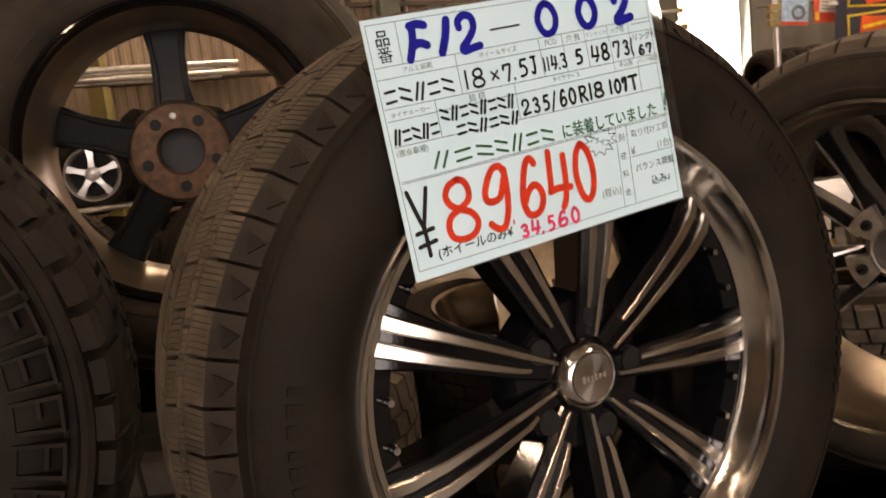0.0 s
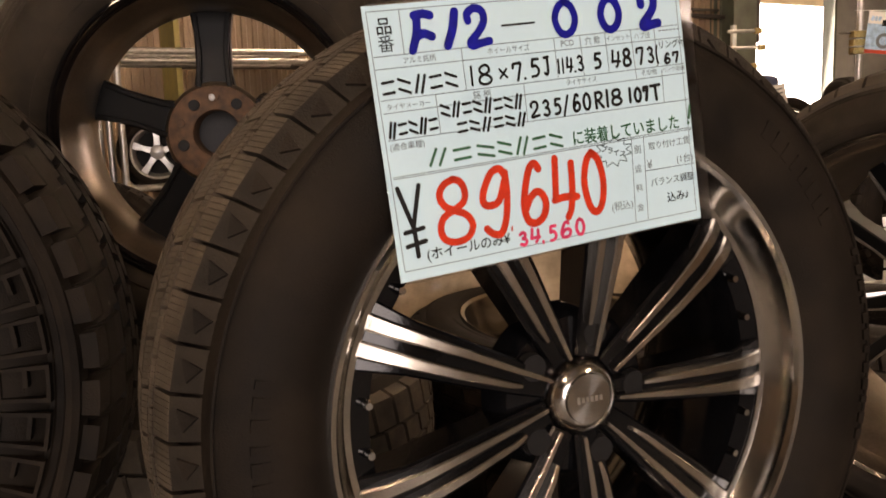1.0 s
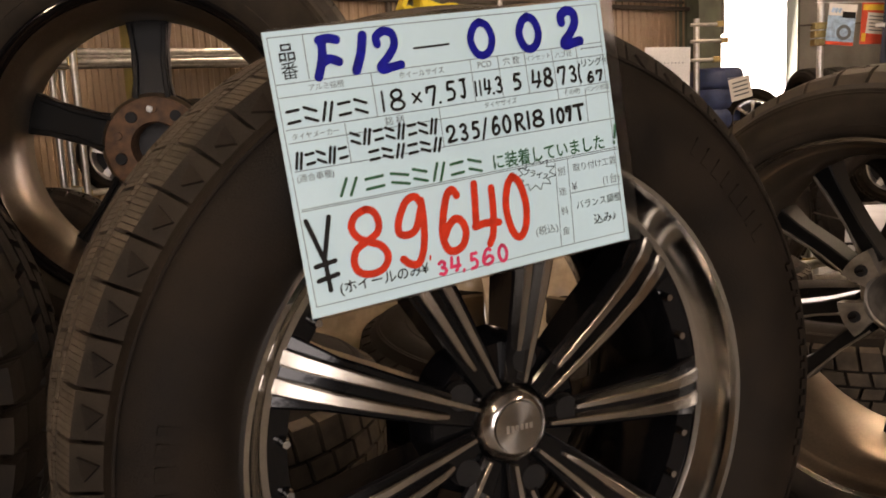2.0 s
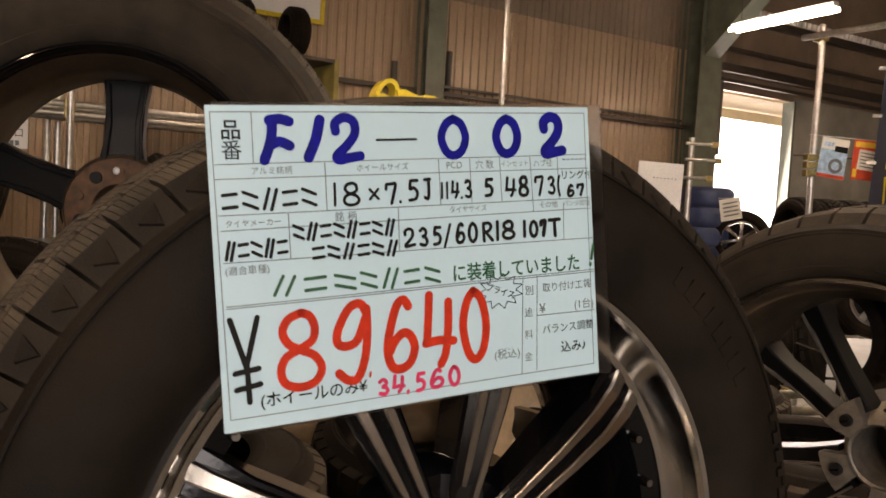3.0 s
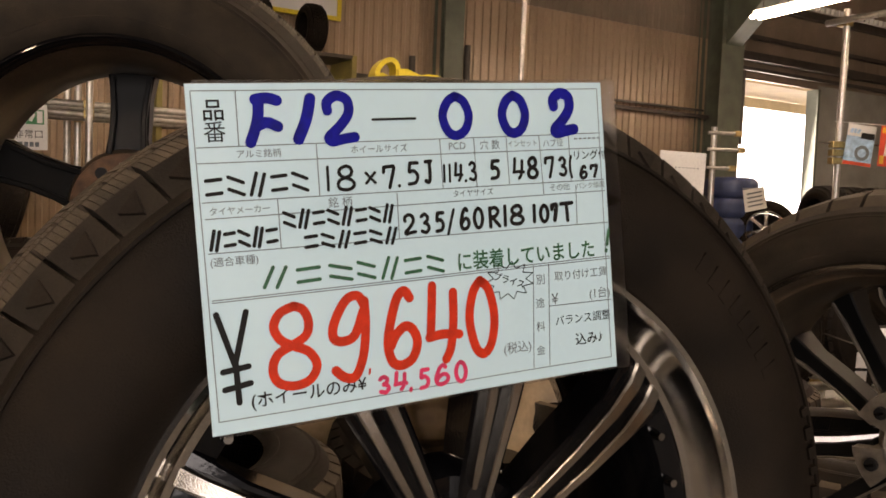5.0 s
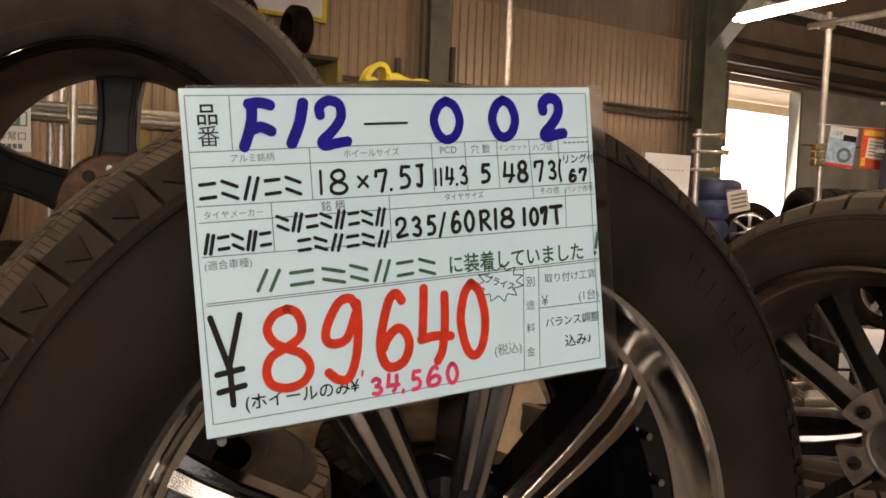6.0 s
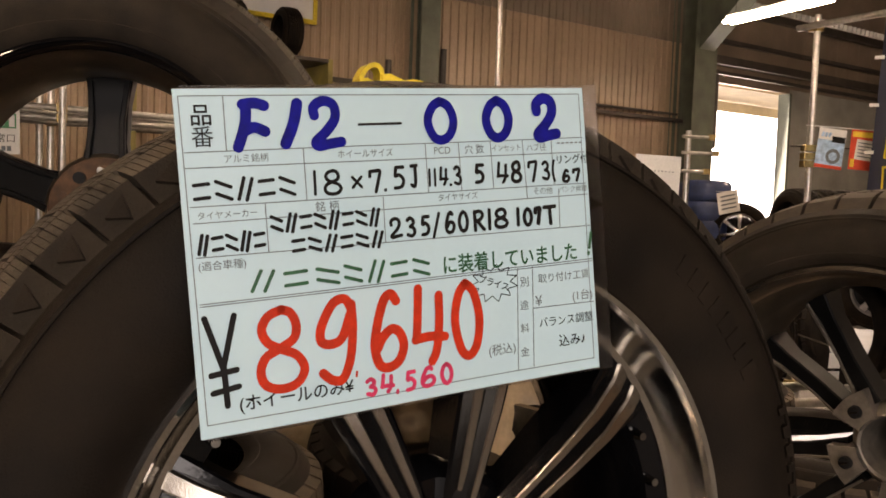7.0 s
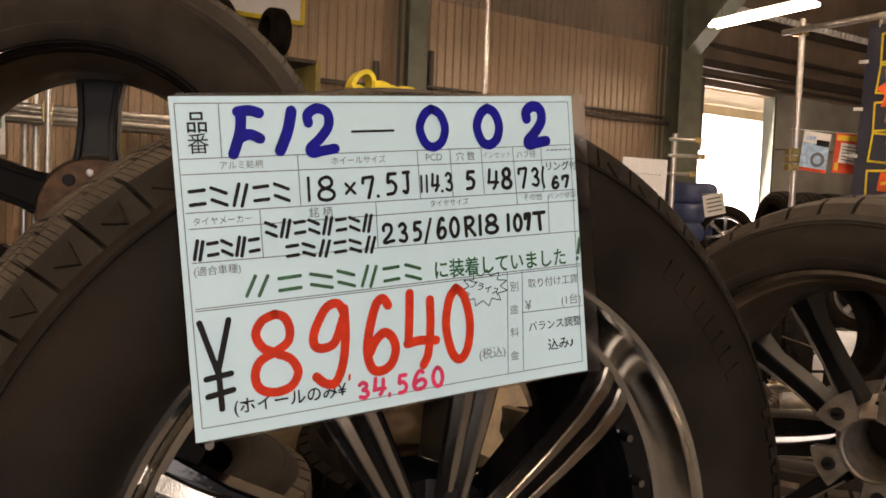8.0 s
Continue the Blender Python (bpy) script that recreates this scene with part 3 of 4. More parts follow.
for k in range(8):
    a = 34.5 - k * glyph
    ol = bmesh.new()
    # hollow raised outlines in place of the letters
    for r0, r1, d0, d1 in ((0.266, 0.2695, 0, 0.78), (0.3075, 0.311, 0, 0.78), (0.2695, 0.3075, 0, 0.09), (0.2695, 0.3075, 0.69, 0.78), (0.284 + 0.004 * (k % 3), 0.288 + 0.004 * (k % 3), 0.09, 0.45 + 0.12 * (k % 2))):
        ring_arc(ol, -0.0135, -0.003, r0, r1, a - d0 * glyph, a - d1 * glyph, 4)
    bmesh.ops.recalc_face_normals(ol, faces=ol.faces)
    part("raised_mark", ol, RUBBER, tyreD, "raised outlined blocks on the sidewall")
for k in range(50):
    a = 360 * k / 50
    lug = bmesh.new()
    ring_arc(lug, -0.002 if k % 2 else 0.003, 0.045, 0.334, 0.3505, a, a + 5.4, 4)
    bmesh.ops.recalc_face_normals(lug, faces=lug.faces)
    part("side_lug", lug, RUBBER, tyreD, "chunky shoulder lugs")
rim_lathe(D, [(0.016, 0.20), (0.0, 0.216), (-0.002, 0.212), (0.01, 0.20), (0.05, 0.19), (0.06, 0.02)], SATIN_BLACK)


# ---- stacks of lying tyres that carry the upright wheels ----
def lying_tyre(m, ro, w, label="black tyre lying flat in a stack", category="tyre", group="stacked tyres", count=44, sipes=0):
    t = thing("flat_tyre_in_stack", m, label, category, group)
    make_tyre(t, ro * 0.64, ro, w, count, sipes, 0.16, True, 0.006, False, 0.03, 64, "carcass")
    return t


def stack(x, y, ro, w, n, base=0.0):
    first = lying_tyre(pose(x, y, base + w, -90, 0, 0), ro, w)
    for k in range(1, n):
        copy_thing(first, pose(x + 0.008 * (-1) ** k, y + 0.006 * (k % 3 - 1), base + w * (k + 1), -90, 0, 37 * k))


stack(0.335, 0.755, 0.335, 0.2020, 4)
stack(-0.42, 0.82, 0.330, 0.2745, 3)
stack(0.965, 1.025, 0.330, 0.2755, 3)
stack(-0.045, 1.385, 0.335, 0.2580, 4)
for x, y, n in ((1.42, 1.86, 4), (1.95, 1.55, 3), (2.10, 2.25, 4), (1.35, 2.56, 4), (-0.70, 1.62, 4), (-0.12, 2.12, 4), (0.60, 2.40, 4), (-0.95, 2.30, 4), (2.75, 1.95, 4), (1.68, 0.92, 3)):
    stack(x, y, 0.33, 0.232, n)


# ---- the price card ----
CARD = pose(0.3335, 0.6122, 1.3981, -2.12, -5.40, 20.45)
card = thing("price_card", CARD, "laminated pale blue price card written with coloured markers", "price card")
CW, CH = 0.2745, 0.1944


def bend(ob):
    """The slight curl of the card, given to all that lies on it."""
    for q in ob.data.vertices:
        q.co.y += 0.121 * max(0, q.co.x) * q.co.z + 0.0012 * math.sin(q.co.x * 26)
    return ob


def slab(w, h, y0, y1, n=24, x0=0.0, z0=0.0, radius=0.0):
    bm = bmesh.new()
    g = bmesh.ops.create_grid(bm, x_segments=n, y_segments=8, size=0.5, matrix=pose(x0, y0, z0, 90) @ Matrix.Diagonal((w, h, 1, 1)))
    e = bmesh.ops.extrude_face_region(bm, geom=bm.faces[:])
    bmesh.ops.translate(bm, verts=[q for q in e["geom"] if isinstance(q, bmesh.types.BMVert)], vec=(0, y1 - y0, 0))
    bmesh.ops.recalc_face_normals(bm, faces=bm.faces)
    return bm


film = bpy.data.materials.new("clear_film")
film.use_nodes = True
fb = film.node_tree.nodes["Principled BSDF"]
fb.inputs["Transmission Weight"].default_value, fb.inputs["Roughness"].default_value, fb.inputs["IOR"].default_value = 1.0, 0.22, 1.35
fb.inputs["Base Color"].default_value = (0.9, 0.9, 0.9, 1)
bend(part("paper", slab(CW, CH, 0.0, 0.0009), PAPER, card, "pale blue printed paper"))
margin = part("laminate_margin", slab(CW + 0.008, CH + 0.004, 0.0011, 0.0016, 24, 0.008, 0.0), film, card, "clear plastic laminate margin")
bend(margin)


def ribbon(bm, pts, width, y=-0.0006, ends=True):
    """A flat pen stroke of that width through the points, with round ends."""
    P = [Vector((p[0], p[1])) for p in pts]
    h = width / 2
    prev = None
    for i, p in enumerate(P):
        d = (P[min(i + 1, len(P) - 1)] - P[max(i - 1, 0)])
        d = d.normalized() if d.length > 1e-9 else Vector((1, 0))
        n = Vector((-d.y, d.x)) * h
        row = [bm.verts.new((q.x, y, q.y)) for q in (p + n, p - n)]
        if prev:
            bm.faces.new((prev[0], prev[1], row[1], row[0]))
        prev = row
    if ends:
        for p in (P[0], P[-1]):
            bm.faces.new([bm.verts.new((p.x + h * math.cos(k * math.pi / 6), y - 0.00004, p.y + h * math.sin(k * math.pi / 6))) for k in range(12)][::-1])


def curve_through(pts, n=8):
    if len(pts) < 3:
        return [(pts[0][0] + (pts[-1][0] - pts[0][0]) * i / n, pts[0][1] + (pts[-1][1] - pts[0][1]) * i / n) for i in range(n + 1)]
    q = [pts[0]] + list(pts) + [pts[-1]]
    out = []
    for a, b, c, d in zip(q, q[1:], q[2:], q[3:]):
        for i in range(n):
            t = i / n
            out.append(tuple(0.5 * (2 * b[k] + (c[k] - a[k]) * t + (2 * a[k] - 5 * b[k] + 4 * c[k] - d[k]) * t * t + (3 * b[k] - a[k] - 3 * c[k] + d[k]) * t ** 3) for k in (0, 1)))
    return out + [pts[-1]]


def pen(text):
    return [[tuple(float(c) for c in p.split(",")) for p in s.split()] for s in text.split("|")]


# pen strokes of the hand-written characters, in a unit square
PEN = {}
PEN["0"] = pen(".5,1 .22,.85 .04,.5 .2,.12 .5,0 .82,.15 .96,.5 .8,.86 .5,1")
PEN["1"] = pen(".85,1 .6,.5 .15,0")
PEN["2"] = pen(".1,.68 .1,.86 .42,.99 .78,.9 .82,.62 .5,.34 .12,.12 .2,.02 .55,.06 1,.1")
PEN["3"] = pen(".1,.88 .45,1 .8,.82 .65,.6 .4,.53 .75,.45 .9,.22 .6,.02 .1,.1")
PEN["4"] = pen(".25,1 .2,.7 .12,.33|.08,.32 .5,.34 1,.31|.88,.88 .84,.5 .72,.15 .55,0")
PEN["5"] = pen(".9,.97 .3,.97|.3,.97 .22,.58 .55,.62 .88,.38 .7,.08 .15,.02")
PEN["6"] = pen(".80,.90 .64,1 .4,.92 .15,.6 .03,.3 .15,.06 .45,0 .8,.08 .97,.28 .85,.46 .6,.52 .3,.42 .12,.28")
PEN["7"] = pen(".05,.72 .1,.95|.1,.95 .55,.97 .92,.95 .75,.5 .5,0")
PEN["8"] = pen(".55,1 .25,.93 .1,.77 .22,.6 .5,.5 .82,.4 .97,.22 .8,.05 .45,0 .12,.07 .02,.24 .15,.42 .5,.52 .78,.62 .85,.78 .75,.94 .55,1")
PEN["9"] = pen(".97,.86 .8,.99 .45,.95 .1,.7 .05,.52 .3,.46 .65,.52 .93,.8|.98,.92 .97,.6 .85,.25 .6,.02 .3,.02 .05,.12")
PEN["F"] = pen(".28,.96 .65,.99 .97,.93|.38,.95 .34,.6 .22,.3 .05,0|.25,.35 .6,.44 .95,.34")
PEN["-"] = pen("0,.5 1,.52")
PEN["¥"] = pen("0,1 .5,.42|1,1 .5,.42|.52,.45 .55,0|.08,.36 .95,.39|.1,.16 .98,.2")
PEN["x"] = pen("0,1 1,0|0,0 1,1")
PEN["J"] = pen(".1,.98 .95,1|.7,1 .72,.3 .5,.02 .05,.1")
PEN["."] = pen(".4,.4 .6,.6")
PEN[","] = pen(".8,1 .2,0")
PEN["("] = pen("1,1 .3,.7 .3,.3 1,0")
PEN["/"] = pen("1,1 0,0")
PEN["R"] = pen(".1,1 .12,0|.1,.97 .6,1 .85,.8 .6,.55 .15,.5|.3,.5 .95,0")
PEN["T"] = pen("0,.98 1,1|.5,.98 .55,0")
PEN["!"] = pen("1,1 .4,.3|.1,.06 .05,0")

PRINTED = [
    ('品', -123.1, 82.6, 11.0),
    ('番', -123.1, 70.8, 11.7),
    ('アルミ銘柄', -99.7, 58.2, 24.7),
    ('ホイールサイズ', -27.3, 58.4, 36.2),
    ('PCD', 25.4, 58.2, 11.8),
    ('穴 数', 49.1, 58.2, 14.3),
    ('インセット', 73.3, 58.2, 22.0),
    ('ハブ径', 96.7, 57.9, 15.4),
    ('タイヤメーカー', -112.7, 27.4, 33.1),
    ('銘 柄', -54.3, 28.1, 14.6),
    ('タイヤサイズ', 34.9, 28.7, 28.9),
    ('その他', 100.0, 28.6, 15.1),
    ('パンク修理', 124.0, 28.5, 22.9),
    ('(適合車種)', -117.9, -1.0, 26.3),
    ('別', 80.7, -31.3, 6.5),
    ('途', 79.6, -46.8, 6.5),
    ('料', 79.0, -62.4, 6.5),
    ('金', 78.0, -78.0, 6.5),
    ('取り付け工賃', 112.3, -30.5, 41.0),
    ('¥', 91.1, -45.1, 5.3),
    ('(1台)', 126.5, -45.3, 16.3),
    ('(税込)', 60.6, -74.3, 20.4),
]
PENNED = [
    ('(ホイールのみ¥', -80.2, -81.3, 69.0, 'ink'),
    ('バランス調整', 112.2, -60.3, 43.3, 'ink'),
    ('込み♪', 115.8, -74.5, 21.2, 'ink'),
    ('に装着していました', 72.5, -14.3, 103.0, 'green'),
    ('プライス', 57.5, -29.5, 23.0, 'ink'),
    ('リング付', 125.3, 49.0, 25.7, 'ink'),
]
STROKES = (
    '8 -88.2 -52.5 32.6 51.4 5.39 red',
    '9 -54.4 -51.8 27.8 54.6 5.71 red',
    '6 -20.5 -50.8 26.9 51.1 6.05 red',
    '4 7.2 -50.6 28.7 52.7 5.94 red',
    '0 35.6 -50.9 25.7 53.0 6.08 red',
    '¥ -122.2 -54.9 19.8 53.9 3.45 ink',
    'F -96.0 76.7 24.0 31.1 6.30 blue',
    '1 -72.4 76.8 18.5 29.5 6.80 blue',
    '2 -51.3 76.4 23.8 33.1 6.07 blue',
    '- -16.6 75.5 29.6 10.9 1.48 ink',
    '0 25.6 76.8 26.1 30.2 5.97 blue',
    '0 67.8 77.1 25.2 30.6 6.43 blue',
    '2 105.2 77.1 23.9 34.1 7.34 blue',
    '1 -60.9 42.1 1.4 15.2 1.75 ink',
    '8 -49.8 41.9 12.6 15.9 2.10 ink',
    'x -34.4 41.2 7.6 7.9 1.80 ink',
    '7 -22.4 41.3 10.0 15.0 2.22 ink',
    '. -16.0 35.5 1.4 1.4 2.16 ink',
    '5 -6.5 42.6 10.4 15.5 2.22 ink',
    'J 4.1 42.9 6.8 15.4 2.28 ink',
    '1 15.0 41.5 1.2 11.6 1.56 ink',
    '1 18.9 41.5 1.2 11.9 1.56 ink',
    '4 24.9 42.0 7.4 12.6 1.95 ink',
    '. 30.0 36.2 1.2 1.1 2.00 ink',
    '3 35.4 41.9 7.2 13.3 2.00 ink',
    '5 51.5 42.3 9.4 14.0 2.46 ink',
    '4 68.8 42.2 10.3 14.8 2.15 ink',
    '8 79.9 42.2 9.5 15.6 2.58 ink',
    '7 92.7 42.0 9.0 15.2 2.15 ink',
    '3 103.1 41.9 7.9 14.1 2.20 ink',
    '( 109.1 41.5 3.2 15.6 1.80 ink',
    '6 119.1 37.5 7.2 9.9 2.25 ink',
    '7 127.6 37.9 7.8 9.9 2.30 ink',
    '2 -10.9 11.8 9.7 14.0 2.23 ink',
    '3 -0.3 11.6 8.4 13.7 2.29 ink',
    '5 9.7 11.8 8.6 14.0 2.35 ink',
    '/ 17.6 11.3 6.6 16.9 1.95 ink',
    '6 27.6 12.4 8.4 15.1 2.40 ink',
    '0 37.4 12.3 9.0 14.8 2.47 ink',
    'R 49.1 12.0 10.3 14.4 2.47 ink',
    '1 57.0 12.3 1.2 14.8 2.47 ink',
    '8 66.0 12.4 11.8 14.4 2.52 ink',
    '1 79.0 12.3 1.3 13.0 2.58 ink',
    '0 86.6 11.8 8.8 13.3 2.65 ink',
    '7 94.5 12.1 7.1 13.3 3.09 ink',
    'T 104.0 11.8 11.3 14.1 2.71 ink',
    '3 -34.4 -83.5 9.3 12.3 2.61 pink',
    '4 -24.0 -82.7 10.8 13.0 2.61 pink',
    ', -17.1 -89.2 1.5 3.5 2.24 pink',
    '5 -7.7 -83.9 9.7 14.1 2.62 pink',
    '6 4.7 -83.4 11.8 14.4 2.76 pink',
    '0 18.1 -83.5 10.5 15.1 2.82 pink',
    ', -43.3 -73.9 2.2 4.0 1.45 red',
    '! 134.9 -10.0 5.5 16.4 2.31 green',
)
RULES = (
    '-134.5 93.2 133.7 93.0',
    '133.7 93.0 133.0 -90.0',
    '133.0 -90.0 -133.3 -89.6',
    '-133.3 -89.6 -134.5 93.2',
    '-133.7 62.4 134.6 63.3',
    '-133.7 53.8 135.3 53.3',
    '-132.9 32.4 135.3 31.8',
    '-132.0 23.3 135.7 24.1',
    '-131.8 4.3 136.7 2.4',
    '-131.8 -21.7 136.6 -20.8',
    '-131.9 -23.0 136.5 -22.3',
    '-110.3 93.1 -110.6 62.3',
    '-66.3 62.6 -66.4 32.1',
    '-91.2 31.9 -91.2 3.8',
    '-17.8 31.5 -18.2 3.4',
    '13.5 62.7 13.8 32.3',
    '37.6 62.8 38.0 32.1',
    '61.4 62.9 61.9 32.7',
    '86.1 63.0 87.4 24.0',
    '109.0 63.1 109.2 32.3',
    '112.6 29.1 111.8 2.6',
    '76.1 -21.5 72.0 -89.6',
    '87.9 -21.5 84.3 -89.0',
    '86.0 -49.8 135.6 -50.5',
)
# where trade names stand: the run's two ends, the height of a mark, the number of marks, the ink
MARKS = (
    '-126.0 40.6 -77.5 41.2 14.0 5 ink',
    '-127.5 11.2 -96.0 11.6 12.0 5 ink',
    '-85.5 20.0 -24.5 19.4 11.5 8 ink',
    '-73.5 6.4 -23.5 6.0 10.5 6 ink',
    '-96.0 -12.0 -57.0 -13.0 13.0 3 green',
    '-41.0 -13.2 5.0 -13.8 14.0 4 green',
)
PLAIN = [pen(t) for t in (".05,.76 .95,.80|.05,.22 .95,.26", ".45,.95 .05,.1|.95,.9 .55,.05", ".05,.86 .95,.62|.05,.38 .95,.14")]


for row in STROKES:
    ch, cx, cz, w, h, pw, ink = row.split()
    cx, cz, w, h, pw = (float(q) / 1000 for q in (cx, cz, w, h, pw))
    bm = bmesh.new()
    iw, ih = max(w - pw, 0.0004), max(h - pw, 0.0004)
    for k, s in enumerate(PEN[ch]):
        pts = [(cx + (px - 0.5) * iw, cz + (pz - 0.5) * ih) for px, pz in curve_through(s)]
        ribbon(bm, pts, pw, -0.0006 - 0.00008 * k)
    bend(part("marker_digit" if ch.isdigit() else "marker_sign", bm, MATS[ink], card, "hand-written marker stroke"))

bm = bmesh.new()
for row in RULES:
    x0, z0, x1, z1 = (float(q) / 1000 for q in row.split())
    ribbon(bm, curve_through([(x0, z0), (x1, z1)], 12), 0.00055, -0.0003, False)
bend(part("ruled_line", bm, THIN, card, "thin printed grid lines"))


def writing(text, x, z, width, material, name, height=None, slant=0.0, bold=0.0, turn=0.0):
    cu = bpy.data.curves.new(name, "FONT")
    cu.body, cu.size, cu.align_x, cu.align_y, cu.shear = text, 1.0, "LEFT", "BOTTOM_BASELINE", slant
    cu.resolution_u, cu.offset = 3, bold
    tmp = new("tmp", cu)
    bpy.context.view_layer.update()
    me = bpy.data.meshes.new_from_object(tmp.evaluated_get(bpy.context.evaluated_depsgraph_get()))
    bpy.data.objects.remove(tmp)
    if not me.vertices:
        return None
    xs, ys = [q.co.x for q in me.vertices], [q.co.y for q in me.vertices]
    k = width / max(1e-6, max(xs) - min(xs))
    ky = height / (max(ys) - min(ys)) if height else k
    mx, my = (max(xs) + min(xs)) / 2, (max(ys) + min(ys)) / 2
    for q in me.vertices:
        u, v = (q.co.x - mx) * k, (q.co.y - my) * ky
        q.co = Vector((x + u * math.cos(turn) - v * math.sin(turn), -0.0005, z + u * math.sin(turn) + v * math.cos(turn)))
    me.materials.append(material)
    ob = new(name, me)
    ob.parent = card
    return bend(ob)


for text, x, z, w in PRINTED:
    writing(text, x / 1000, z / 1000, w / 1000, INK if text in "品番" else THIN, "printed_text", bold=0.010 if text == "品" else 0.0)
for text, x, z, w, ink in PENNED:
    writing(text, x / 1000, z / 1000, w / 1000, MATS[ink], "penned_text", height=0.0125 if ink == "green" else None, bold=0.016 if ink == "green" else 0.0 if "調" in text else 0.010, turn=-0.35 if text == "プライス" else 0.0)

# plain pen strokes where trade names stand on the card
for j, row in enumerate(MARKS):
    q = row.split()
    x0, z0, x1, z1, h = (float(c) / 1000 for c in q[:5])
    n = int(q[5])
    wide = (x1 - x0) / (n - 1) * 0.74
    for k in range(n):
        f = k / (n - 1)
        bm = bmesh.new()
        for i, stroke in enumerate(PLAIN[(2 * k + j) % 3]):
            pts = [(x0 + (x1 - x0) * f + (u - 0.5) * wide, z0 + (z1 - z0) * f + (v - 0.5) * h) for u, v in curve_through(stroke)]
            ribbon(bm, pts, 0.0021, -0.0006 - 0.00008 * i)
        bend(part("pen_mark", bm, MATS[q[6]], card, "plain pen stroke"))

# the spiky burst drawn round a small word
bm = bmesh.new()
burst = []
for k in range(22):
    a = 2 * math.pi * k / 22
    f = 1.0 if k % 2 else 0.66
    burst.append((0.0575 + 0.0185 * f * math.cos(a), -0.0298 + 0.0125 * f * math.sin(a)))
for p, q in zip(burst, burst[1:] + burst[:1]):
    ribbon(bm, [p, q], 0.0006, -0.0004, False)
bend(part("drawn_burst", bm, INK, card, "thin drawn spiky burst"))
bm = bmesh.new()
for k in range(6):
    add_box(bm, 0.0022, 0.0003, 0.0009, pose(0.1145 + k * 0.0036, -0.0005, 0.0600))
bend(part("small_print_bar", bm, THIN, card, "tiny printed bars"))

# ---- yellow band that ties the card to the tyre ----
tie = thing("yellow_tie", pose(0.306, 0.722, 1.508, 0, 0, 18), "yellow plastic band knotted over the top of the tyre", "tie")


def strap(bm, pts, width, thick):
    P = [Vector(p) for p in pts]
    secs = []
    for i, p in enumerate(P):
        d = (P[min(i + 1, len(P) - 1)] - P[max(i - 1, 0)]).normalized()
        side = Vector((0, 1, 0))
        up = side.cross(d).normalized()
        secs.append([p + side * width / 2 * a + up * thick / 2 * b for a, b in ((-1, -1), (1, -1), (1, 1), (-1, 1))])
    loft(bm, secs)
    return bm


def loop_pts(w, h, lean, n=16):
    return [(-w * math.cos(math.pi * i / n) + lean * math.sin(math.pi * i / n), 0, h * math.sin(math.pi * i / n) ** 0.8) for i in range(n + 1)]


part("loop", strap(bmesh.new(), loop_pts(0.0085, 0.016, 0.003), 0.014, 0.0035), YELLOW, tie, "", True)
part("tail", strap(bmesh.new(), [(0.008 + 0.006 * i, 0.0, 0.007 + 0.0014 * math.sin(i * 1.7) - 0.0006 * i) for i in range(7)], 0.020, 0.005), YELLOW, tie, "", True)
part("strand", strap(bmesh.new(), [(-0.012 + 0.005 * i, -0.01, 0.002 + 0.0012 * math.sin(i * 2.1)) for i in range(9)], 0.016, 0.003), YELLOW, tie, "", True)


# ---- wheels and goods behind the front row ----
def face_up_wheel(m, ro, w, label):
    t = thing("lying_wheel", m, label, "wheel", "stacked tyres")
    rb = ro * 0.66
    make_tyre(t, rb, ro, w, 44, 0, 0.16, False, 0.006, False, 0.03, 72)
    part("rim", lathe([(0.02, rb - 0.012), (0.006, rb + 0.001), (-0.004, rb - 0.002), (0.0, rb - 0.010), (0.012, rb - 0.015), (0.05, rb - 0.03), (0.10, rb - 0.035)], 96), POLISHED, t, "bright polished rim", True)
    part("dish", lathe([(0.10, rb - 0.035), (0.085, rb * 0.5), (0.06, 0.045), (0.05, 0.04), (0.05, 0.001)], 64), GLOSS_BLACK, t, "dark dished centre", True)
    return t


stack(0.58, 1.66, 0.335, 0.262, 3)
face_up_wheel(pose(0.58, 1.66, 0.99, -86, 4, 0), 0.335, 0.20, "tyre on a polished wheel lying face up on a stack")


def crumpled_sheet(w, h, n, amp, seed):
    bm = bmesh.new()
    bmesh.ops.create_grid(bm, x_segments=n, y_segments=n, size=0.5, matrix=pose(0, 0, h / 2, 90) @ Matrix.Diagonal((w, h, 1, 1)))
    for q in bm.verts:
        p = Vector((q.co.x * 9 + seed, q.co.z * 9, seed))
        q.co.y += amp * noise.noise(p) + amp * 0.5 * noise.noise(p * 2.7) - 0.25 * q.co.x ** 2
    e = bmesh.ops.extrude_face_region(bm, geom=bm.faces[:])
    bmesh.ops.translate(bm, verts=[q for q in e["geom"] if isinstance(q, bmesh.types.BMVert)], vec=(0, 0.012, 0))
    bmesh.ops.recalc_face_normals(bm, faces=bm.faces)
    return bm


for x, y, z, w, h, turn, seed in ((0.74, 1.80, 0.90, 0.42, 0.40, 8, 1.3), (0.34, 1.88, 0.92, 0.40, 0.32, -10, 4.1)):
    b = thing("wrapped_bundle", pose(x, y, z - 0.12, -12, 0, turn), "crumpled beige plastic wrap round a bundle", "bundle")
    part("wrap", crumpled_sheet(w, h + 0.12, 30, 0.035, seed), WRAP, b, "", True)
    part("bundle_core", box(w * 0.9, 0.10, h + 0.06, pose(0, 0.075, h / 2 + 0.02), 0.02), WRAP, b)


